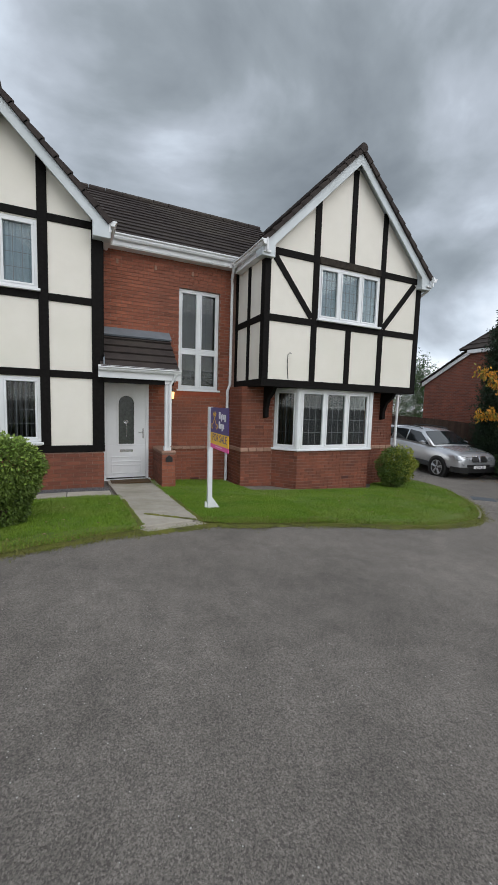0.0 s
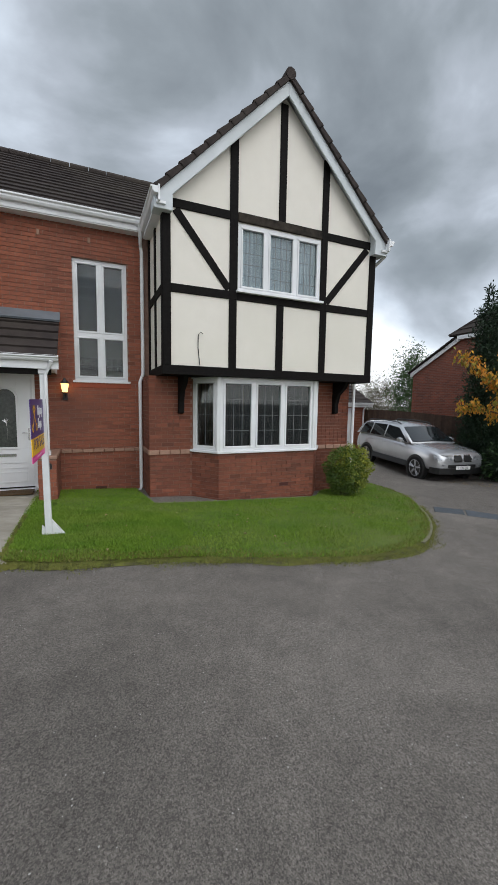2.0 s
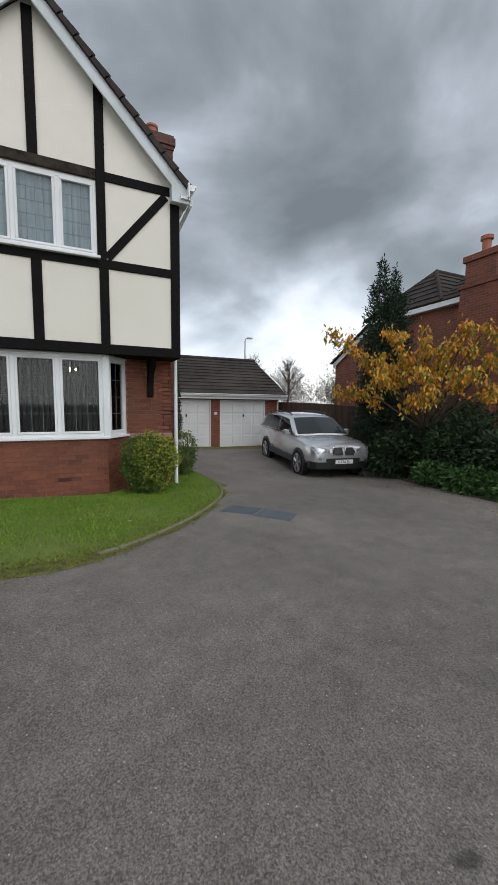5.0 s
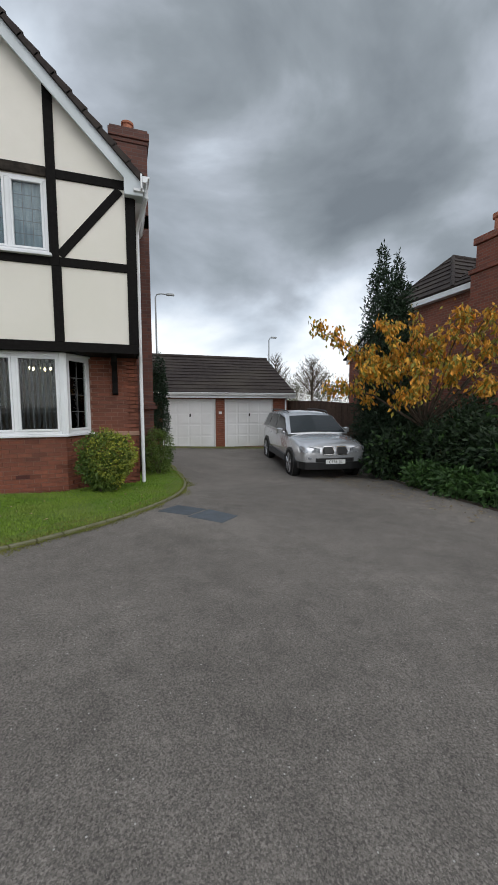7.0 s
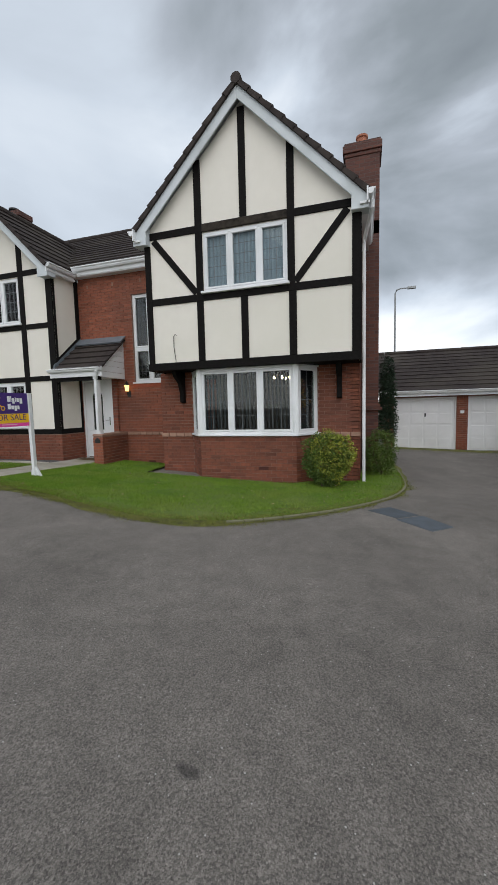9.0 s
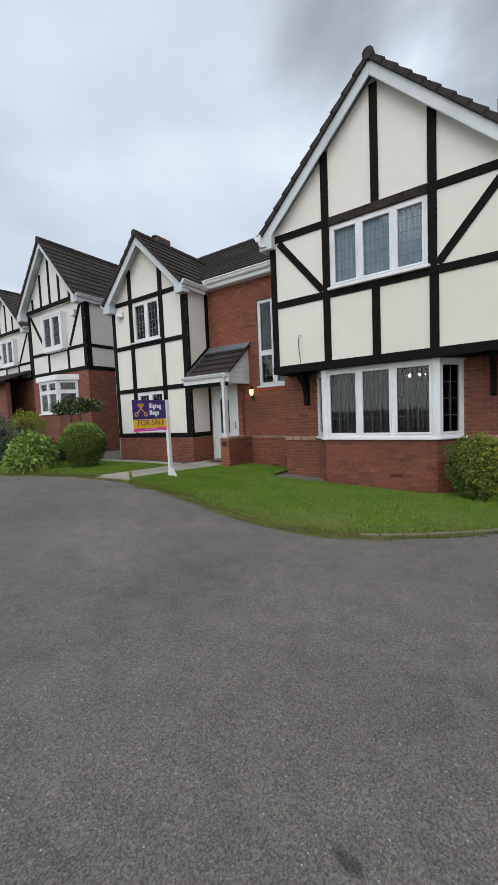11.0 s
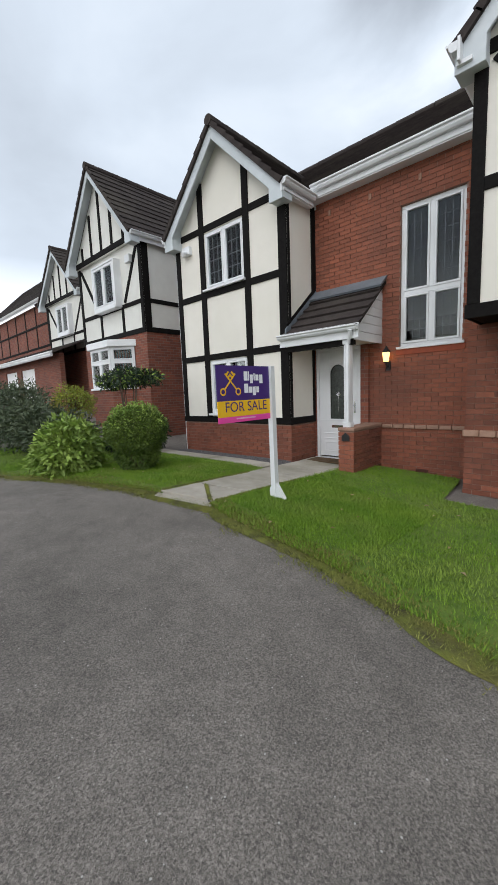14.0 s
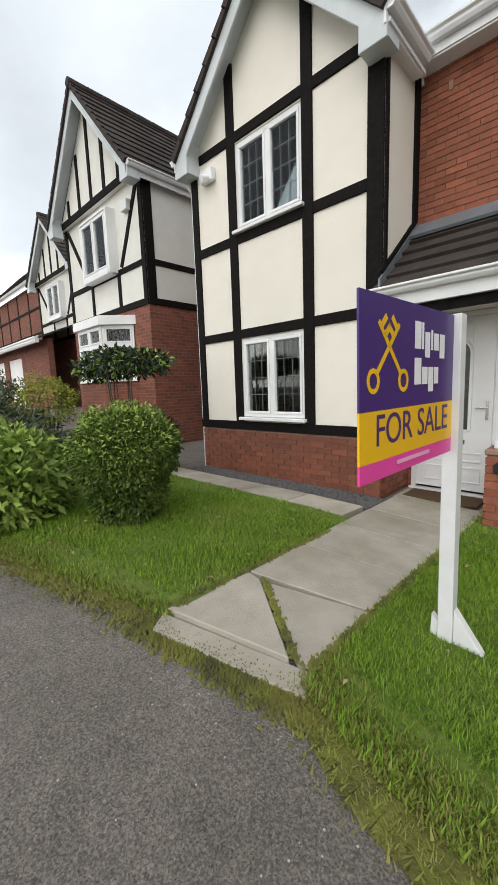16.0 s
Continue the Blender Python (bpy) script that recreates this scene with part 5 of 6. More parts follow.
ob = local(b, "body", SILVER, car); ob.data.shade_smooth(); md = ob.modifiers.new("smooth", "SUBSURF"); md.levels = md.render_levels = 1


def roof_z(x): return float(np.interp(x, [-2.24, -2.06, -1.82, -0.8, 0.0, 0.32, 1.10], [1.12, 1.42, 1.61, 1.665, 1.65, 1.585, 1.10]))


def cabin(x, t):
    """Half width and height on the cabin's side, t from the belt to the roof."""
    zt, zb = roof_z(x), 1.10
    return 0.885 - 0.205 * t * (zt - zb) / 0.62, zb + (zt - zb) * t


rings = []
for x in (-2.24, -2.06, -1.82, -0.8, 0.0, 0.32, 1.10):
    r = [(x, *cabin(x, t)) for t in (0, 0.5, 0.93)] + [(x, cabin(x, 1)[0] * 0.8, roof_z(x) + 0.012), (x, 0, roof_z(x) + 0.03)]
    rings.append(r + [(x, -y, z) for x, y, z in r[-2::-1]])
b = loft(rings); ob = local(b, "cabin", SILVER, car); ob.data.shade_smooth()
for s_ in (1, -1):
    for x0, x1, x2, x3 in ((-0.38, 0.90, 0.26, -0.36), (-1.28, -0.46, -0.44, -1.22), (-2.02, -1.36, -1.30, -1.80)):
        b = Build(); pts = []
        for x, t in ((x0, 0.10), (x1, 0.10), (x2, 0.86), (x3, 0.86)):
            y, z = cabin(x, t); pts.append((x, s_ * (y + 0.004), z))
        b.prism(pts, (0, s_ * 0.006, 0)); local(b, "side_window", CARGLASS, car)
    b = Build(); b.tube([(-1.85, s_ * 0.62, 1.61), (-1.7, s_ * 0.63, 1.685), (-0.8, s_ * 0.63, 1.72), (0.0, s_ * 0.62, 1.70), (0.15, s_ * 0.61, 1.65)], 0.02, 6); local(b, "roof_rail", BLACK, car)
    b = Build(); b.lathe([(0.02, -0.07), (0.10, -0.06), (0.11, 0.05), (0.03, 0.08)], (0.68, s_ * 1.02, 1.17), 10); b.tube([(0.70, s_ * 0.86, 1.12), (0.68, s_ * 0.98, 1.14)], 0.025, 6); local(b, "mirror", SILVER, car)
    for x in (-0.28, -1.05):
        b = Build(); b.tube([(x - 0.09, s_ * 0.942, 0.99), (x + 0.09, s_ * 0.942, 0.99)], 0.014, 6); local(b, "handle", SILVER, car)
    b = Build(); b.box(-0.98, 1.0, min(s_ * 0.925, s_ * 0.955), max(s_ * 0.925, s_ * 0.955), 0.34, 0.52); local(b, "sill_trim", CLAD, car, 0.01)
    for x in (1.43, -1.39):
        wh = new("wheel"); wh.parent = car
        def disc(prof, nm, m_):
            q = Build(); n = 24
            for r, y in prof:
                for j in range(n):
                    t = 2 * math.pi * j / n; q.v.append((x + r * math.cos(t), s_ * y, 0.37 + r * math.sin(t)))
            for k in range(len(prof) - 1):
                for j in range(n): q.f.append((k * n + j, k * n + (j + 1) % n, (k + 1) * n + (j + 1) % n, (k + 1) * n + j)); q.t.append(0)
            q.f.append(tuple(range(n))); q.f.append(tuple((len(prof) - 1) * n + j for j in range(n))); q.t += [0, 0]
            return local(q, nm, m_, wh)
        disc([(0.43, 0.80), (0.43, 0.943), (0.385, 0.946)], "arch", BLACK)
        disc([(0.30, 0.70), (0.36, 0.71), (0.37, 0.76), (0.37, 0.92), (0.355, 0.955), (0.27, 0.962), (0.265, 0.93)], "tyre", TYRE)
        q = Build()
        for k in range(5):
            t = k * 1.2566 + 0.3
            for o in (-0.13, 0.13):
                a_, c_ = t + o * 0.3, t + o
                q.tube([(x + 0.04 * math.cos(a_), s_ * 0.945, 0.37 + 0.04 * math.sin(a_)), (x + 0.255 * math.cos(c_), s_ * 0.95, 0.37 + 0.255 * math.sin(c_))], [0.028, 0.02], 6)
        n = 24
        for j in range(n):
            t0, t1 = 2 * math.pi * j / n, 2 * math.pi * (j + 1) / n
            q.prism([(x + r * math.cos(t), s_ * 0.935, 0.37 + r * math.sin(t)) for t, r in ((t0, 0.27), (t1, 0.27), (t1, 0.245), (t0, 0.245))], (0, s_ * 0.02, 0))
        local(q, "rim", SILVER, wh)
    b = Build(); b.prism([(2.13, s_ * 0.86, 0.77), (2.27, s_ * 0.77, 0.75), (2.335, s_ * 0.40, 0.75), (2.315, s_ * 0.40, 0.86), (2.22, s_ * 0.66, 0.91), (2.07, s_ * 0.87, 0.90)], (0.03, s_ * 0.02, 0.0)); local(b, "headlamp", LENS, car, 0.008)
    b = Build(); b.prism([(2.355, s_ * 0.035, 0.70), (2.35, s_ * 0.31, 0.70), (2.34, s_ * 0.35, 0.79), (2.27, s_ * 0.30, 0.92), (2.28, s_ * 0.05, 0.92), (2.345, s_ * 0.02, 0.80)], (0.02, 0, 0)); local(b, "grille_surround", METAL, car, 0.008)
    b = Build(); b.prism([(2.362, s_ * 0.055, 0.72), (2.357, s_ * 0.295, 0.72), (2.347, s_ * 0.33, 0.79), (2.287, s_ * 0.285, 0.90), (2.297, s_ * 0.065, 0.90), (2.352, s_ * 0.04, 0.80)], (0.022, 0, 0)); local(b, "grille", BLACK, car, 0.004)
    b = Build(); b.lathe([(0.02, -0.02), (0.05, -0.02), (0.05, 0.02), (0.02, 0.02)], (2.31, s_ * 0.66, 0.62), 12); local(b, "fog_lamp", LENS, car)
b = Build()
b.prism([(0.38, -0.66, 1.550), (1.06, -0.80, 1.130), (1.06, 0, 1.150), (1.06, 0.80, 1.130), (0.38, 0.66, 1.550), (0.38, 0, 1.570)], (0.018, 0, 0.026)); local(b, "windscreen", CARGLASS, car)
b = Build(); b.prism([(2.16, -0.89, 0.33), (2.31, -0.78, 0.33), (2.37, -0.45, 0.33), (2.38, 0, 0.33), (2.37, 0.45, 0.33), (2.31, 0.78, 0.33), (2.16, 0.89, 0.33), (2.0, 0.90, 0.33), (2.0, -0.90, 0.33)], (0, 0, 0.19)); b.prism([(2.33, -0.52, 0.521), (2.362, -0.45, 0.521), (2.372, 0.45, 0.521), (2.33, 0.52, 0.521)], (0, 0, 0.10)); local(b, "bumper_intake", BLACK, car, 0.01)
b = Build(); b.box(2.38, 2.39, -0.26, 0.26, 0.475, 0.585); local(b, "number_plate", PLATE, car, 0.003)
words("CE56 JJL", 0.105, BLACK, car, Matrix.Translation((2.391, 0, 0.495)) @ pose(0, 0, 0, 90, 0, 90), "CENTER")


# ---- plants ----
def leaf_mat(name, c1, c2, tint=0.9, scale=3.0):
    m = mat(name, c1, 0.55, c2, scale, tint=tint, spec=0.35)
    return m


def leaves(name, blobs, count, size, material, parent, seed, droop=0.2, shell=0.55, long=1.7, lumpy=0.16):
    """Small bent leaves filling the outer shell of lumpy ellipsoids."""
    rng = np.random.RandomState(seed); b = Build()
    vol = np.array([r[0] * r[1] + r[1] * r[2] + r[0] * r[2] for _, r in blobs]); vol = vol / vol.sum()
    for (c, r), part in zip(blobs, vol):
        for _ in range(int(count * part)):
            d = rng.normal(size=3); d /= np.linalg.norm(d)
            k = 1 + lumpy * 2.2 * noise.noise((d[0] * 2.3 + seed, d[1] * 2.3, d[2] * 2.3 + c[0]))
            rad = (shell + (1 - shell) * rng.rand() ** 0.6) * k
            p = Vector((c[0] + d[0] * r[0] * rad, c[1] + d[1] * r[1] * rad, c[2] + d[2] * r[2] * rad))
            if p.z < gz(p.x, p.y) + 0.02: continue
            ax = (Vector(d) * 0.7 + Vector(rng.normal(size=3)) * 0.6 + Vector((0, 0, -droop))).normalized()
            sd = ax.cross(Vector(rng.normal(size=3))).normalized()
            s = size * rng.uniform(0.6, 1.3); nn = ax.cross(sd)
            L_, w = ax * s * long, sd * s * 0.42
            b.face([p, p + L_ * 0.45 + w + nn * s * 0.12, p + L_, p + L_ * 0.45 - w + nn * s * 0.12], rng.uniform(-0.4, 0.4))
    o = new(name, b.mesh(name, material)); o.data.shade_flat(); adopt(o, parent); tagged(o, kind="stuff"); return o


BARK = mat("bark", (0.07, 0.05, 0.035), 0.9, (0.11, 0.085, 0.06), 14, bump=0.8, bscale=40)
PRIVET = leaf_mat("privet_leaf", (0.048, 0.092, 0.014), (0.115, 0.165, 0.026))
GOLDEN = leaf_mat("golden_leaf", (0.30, 0.30, 0.03), (0.15, 0.2, 0.03))
LAUREL = leaf_mat("laurel_leaf", (0.27, 0.36, 0.07), (0.13, 0.22, 0.035))
DARKLEAF = leaf_mat("dark_leaf", (0.012, 0.028, 0.010), (0.024, 0.046, 0.016))
LOWGREEN = leaf_mat("ground_leaf", (0.05, 0.11, 0.02), (0.025, 0.06, 0.015))
CONIFER = leaf_mat("conifer_leaf", (0.010, 0.026, 0.012), (0.022, 0.045, 0.018))
ORANGE = leaf_mat("orange_leaf", (0.62, 0.22, 0.02), (0.55, 0.33, 0.03), 0.7)
OLIVE = leaf_mat("olive_leaf", (0.36, 0.28, 0.03), (0.14, 0.15, 0.03), 0.7)
BROWNWOOD = leaf_mat("autumn_wood", (0.10, 0.085, 0.045), (0.055, 0.06, 0.03))


def shrub(name, x, y, stems, blobs, count, size, material, label, seed, extra=(), category="bush", **kw):
    rng = random.Random(seed); b = Build(); g0 = gz(x, y)
    for k in range(stems):
        c, r = blobs[k % len(blobs)]
        a = rng.uniform(0, 6.28)
        e = Vector((c[0] + r[0] * 0.55 * math.cos(a), c[1] + r[1] * 0.55 * math.sin(a), c[2] + r[2] * rng.uniform(0.1, 0.6)))
        s0 = Vector((x + rng.uniform(-.06, .06), y + rng.uniform(-.06, .06), g0 - 0.05)); m_ = s0.lerp(e, 0.5) + Vector((rng.uniform(-.05, .05), rng.uniform(-.05, .05), 0.05))
        b.tube([s0, m_, e], [0.022, 0.015, 0.006], 6)
    o = b.done(name, BARK); tagged(o, label, category)
    leaves("foliage", blobs, count, size, material, o, seed, **kw)
    for m2, n2, bl in extra: leaves("foliage", bl or blobs, n2, size, m2, o, seed + 50, **kw)
    return o


shrub("round_bush", 7.15, 7.30, 6, [((7.17, 7.30, 0.09), (0.44, 0.38, 0.46)), ((7.17, 7.30, -0.13), (0.35, 0.32, 0.33))], 8000, 0.030, PRIVET, "rounded variegated green bush against the bay", 11, [(GOLDEN, 3000, [((7.30, 7.20, 0.12), (0.40, 0.34, 0.44))])], shell=0.75)
shrub("round_bush", 8.22, 9.0, 6, [((8.22, 9.0, 0.05), (0.34, 0.40, 0.48)), ((8.2, 9.0, -0.2), (0.3, 0.34, 0.4))], 5500, 0.026, PRIVET, "clipped dark green bush by the downpipe", 12, shell=0.7)
shrub("column_conifer", 8.46, 10.9, 3, [((8.46, 10.9, 0.5 + k * 0.36), (0.27 - 0.025 * k, 0.27 - 0.025 * k, 0.5)) for k in range(5)], 6000, 0.03, CONIFER, "narrow dark green conifer beside the house wall", 13, category="conifer", shell=0.5, long=2.4)
shrub("clipped_bush", -1.08, 5.55, 8, [((-1.08, 5.55, 0.60), (0.51, 0.49, 0.40)), ((-1.08, 5.55, 0.26), (0.37, 0.36, 0.38))], 17000, 0.026, PRIVET, "clipped drum-shaped privet bush on the lawn", 14, [(LAUREL, 4500, [((-1.08, 5.55, 0.66), (0.50, 0.48, 0.40))])], shell=0.8, lumpy=0.07, long=1.9)
shrub("laurel_bush", -1.95, 4.75, 9, [((-2.05, 4.8, 0.36), (0.60, 0.52, 0.50)), ((-1.9, 4.65, 0.22), (0.52, 0.45, 0.36)), ((-2.4, 5.0, 0.3), (0.55, 0.5, 0.46))], 5200, 0.062, LAUREL, "pale green spotted laurel bush at the lawn corner", 15, shell=0.5, long=1.9)
shrub("small_tree", -2.85, 6.5, 7, [((-2.85, 6.5, 1.58), (0.52, 0.52, 0.20)), ((-3.3, 6.4, 1.50), (0.35, 0.4, 0.16)), ((-2.35, 6.6, 1.56), (0.35, 0.4, 0.16))], 2200, 0.045, DARKLEAF, "small bare-stemmed evergreen shrub with a flat crown", 16, [(LAUREL, 500, None)], category="shrub", shell=0.3, long=1.8)
shrub("golden_bush", -5.1, 6.2, 6, [((-5.1, 6.2, 1.05), (0.62, 0.5, 0.45))], 4200, 0.03, GOLDEN, "yellow-green rounded bush by the neighbour's bay", 17, shell=0.6)
shrub("juniper_bush", -5.0, 5.0, 9, [((-4.6, 5.1, 0.6), (1.0, 0.8, 0.6)), ((-6.2, 5.2, 0.85), (1.1, 0.8, 0.65)), ((-3.6, 5.3, 0.4), (0.8, 0.7, 0.5)), ((-7.6, 5.6, 1.0), (1.2, 0.8, 0.7))], 16000, 0.04, leaf_mat("juniper_leaf", (0.05, 0.075, 0.04), (0.09, 0.11, 0.055)), "spreading grey-green juniper bushes along the bed", 18, shell=0.35, long=2.8, lumpy=0.3)
shrub("low_bush", -3.35, 7.3, 4, [((-3.35, 7.3, 0.30), (0.35, 0.4, 0.45)), ((-3.5, 6.6, 0.2), (0.4, 0.4, 0.35))], 2200, 0.05, DARKLEAF, "dark low shrub at the house corner", 19, shell=0.3, long=2.4)

# border east of the drive
bd = Build(); n = 20
edge = spline([(12.6, 3.2), (12.95, 4.6), (13.05, 5.8), (13.35, 7.2), (14.0, 8.8), (14.6, 10.2)], 5)
for p, q in zip(edge, edge[1:]):
    bd.face([(p.x, p.y, gz(*p) - 0.01), (p.x + 4, p.y, gz(*p) + 0.05), (q.x + 4, q.y, gz(*q) + 0.05), (q.x, q.y, gz(*q) - 0.01)][::-1])
    bd.face([(p.x, p.y, gz(*p) - 0.03), (q.x, q.y, gz(*q) - 0.03), (q.x + 0.1, q.y, gz(*q) + 0.03), (p.x + 0.1, p.y, gz(*p) + 0.03)])
tagged(bd.done("planting_bed", mat("bed_soil", (0.03, 0.022, 0.015), 0.95, (0.06, 0.045, 0.03), 9, bump=0.8)), "dark leaf-strewn soil of the planting bed", "soil", kind="structure")
for i, (x, y, h, r, cnt) in enumerate(((13.95, 8.2, 1.15, 0.7, 4200), (14.45, 6.9, 1.35, 0.85, 5200), (14.4, 5.5, 1.15, 0.85, 5000), (14.3, 4.2, 1.3, 0.85, 4500), (15.4, 7.6, 1.8, 0.9, 3600))):
    shrub("dark_shrub", x, y, 6, [((x, y, gz(x, y) + h * 0.5), (r, r, h * 0.55)), ((x + 0.3, y - 0.2, gz(x, y) + h * 0.75), (r * 0.7, r * 0.7, h * 0.4))], cnt, 0.07, DARKLEAF, "dark evergreen shrub in the border", 30 + i, [(LOWGREEN, cnt // 8, None)], shell=0.35, lumpy=0.3, long=1.9)
for i, (x, y) in enumerate(((13.55, 6.55), (13.45, 5.75), (13.5, 4.95), (13.4, 4.1))):
    shrub("ground_cover", x, y, 4, [((x, y, gz(x, y) + 0.22), (0.5, 0.5, 0.30))], 1700, 0.055, LOWGREEN, "low bright green ground cover at the drive's edge", 40 + i, shell=0.25, long=2.2, lumpy=0.3, category="plant")
# twin-topped conifer
cb = []
for (cx, cy, top) in ((14.55, 9.6, 5.2), (15.12, 9.65, 5.05)):
    for k in range(9):
        t = k / 8; z = -0.3 + (top + 0.1) * t
        cb.append(((cx, cy, z), (0.66 * (1 - t) ** 0.45 + 0.13, 0.66 * (1 - t) ** 0.45 + 0.13, 0.5)))
shrub("tall_conifer", 14.85, 9.6, 6, cb, 42000, 0.042, CONIFER, "tall dark green twin-topped conifer by the fence", 51, category="conifer", shell=0.25, long=2.6, lumpy=0.3, droop=-0.3)


def cherry():
    rng = random.Random(77); base = Vector((14.55, 7.75, gz(14.5, 7.7) - 0.05)); b = Build()
    b.tube([base, base + Vector((0.02, 0, 0.7)), base + Vector((-0.05, 0.03, 1.3))], [0.09, 0.075, 0.06], 9)
    fork = base + Vector((-0.05, 0.03, 1.3)); tips = []
    ends = [(11.75, 8.55, 2.95), (12.2, 8.2, 2.65), (12.5, 7.6, 1.9), (12.2, 8.7, 1.55), (12.9, 7.3, 2.75), (13.4, 7.0, 3.0), (13.7, 6.6, 2.6), (13.6, 8.3, 3.15), (14.2, 6.4, 2.9), (13.2, 6.6, 1.7), (13.5, 5.8, 1.9), (14.4, 5.4, 2.6), (14.0, 5.0, 1.6), (15.0, 6.5, 3.1), (14.9, 5.0, 2.9), (15.5, 5.6, 2.7), (12.9, 7.9, 2.3), (13.1, 6.9, 1.3)]
    for e in ends:
        e = Vector(e); m_ = fork.lerp(e, 0.5) + Vector((0, 0, 0.25)); b.tube([fork, m_, e], [0.035, 0.02, 0.005], 6)
        for k in range(5):
            p = m_.lerp(e, rng.uniform(0.0, 1)); q = p + Vector((rng.uniform(-.4, .4), rng.uniform(-.4, .4), rng.uniform(-.25, .3)))
            b.tube([p, q], [0.009, 0.003], 5); tips.append((p, q))
        tips.append((m_, e)); tips.append((m_.lerp(e, .5), e))
    o = b.done("cherry_tree", BARK); tagged(o, "young cherry tree in orange and yellow autumn leaf", "tree")
    for m_, cnt, sd in ((ORANGE, 30, 1), (OLIVE, 18, 2)):
        lb = Build(); r2 = np.random.RandomState(sd)
        for p, q in tips:
            for _ in range(cnt):
                c = p.lerp(q, r2.rand()) + Vector(r2.normal(size=3)) * 0.07
                ax = Vector((r2.normal() * 0.5, r2.normal() * 0.5, -0.9)).normalized(); sd_ = ax.cross(Vector(r2.normal(size=3))).normalized(); s = r2.uniform(0.075, 0.15)
                nn = ax.cross(sd_) * s * 0.12
                lb.face([c, c + ax * s * 0.5 + sd_ * s * 0.26 + nn, c + ax * s, c + ax * s * 0.5 - sd_ * s * 0.26 + nn], r2.uniform(-0.35, 0.35))
        lo = new("foliage", lb.mesh("foliage", m_)); adopt(lo, o); tagged(lo, kind="stuff")


cherry()
# fence
FENCE = mat("fence_board", (0.055, 0.032, 0.022), 0.9, (0.085, 0.05, 0.033), 10, bump=0.5, rand=0.4)
fence = thing("fence", (14.8, 12.5, -0.8), "dark brown close-boarded garden fence", "fence")
P0, P1 = Vector((14.1, 15.4, 0)), Vector((15.7, 9.0, 0)); FD = (P1 - P0).normalized(); FL = (P1 - P0).length
PF_ = Plane(P0, FD, (FD.y, -FD.x, 0)); bd_ = Build(); PF_.box(bd_, 0, 0.135, 0, 1.9, 0, 0.02); board = bd_.mesh("board", FENCE)
for i in range(int(FL / 0.14)):
    p = P0 + FD * (i * 0.14); o = new("board", board); o.location = (i * 0.14 * FD.x, i * 0.14 * FD.y, gz(p.x, p.y)); o.location += PF_.n * (0.012 * (i % 2)); adopt(o, fence)
rl = Build(); PF_.box(rl, 0, FL, -0.4, -0.3, -0.06, -0.002); PF_.box(rl, 0, FL, 0.6, 0.7, -0.06, -0.002); rl.done("rail", FENCE, fence)

# ---- neighbours to the west ----
WHITEREND = mat("pale_render", (0.74, 0.73, 0.68), 0.9, (0.68, 0.67, 0.62), 3, bump=0.2)


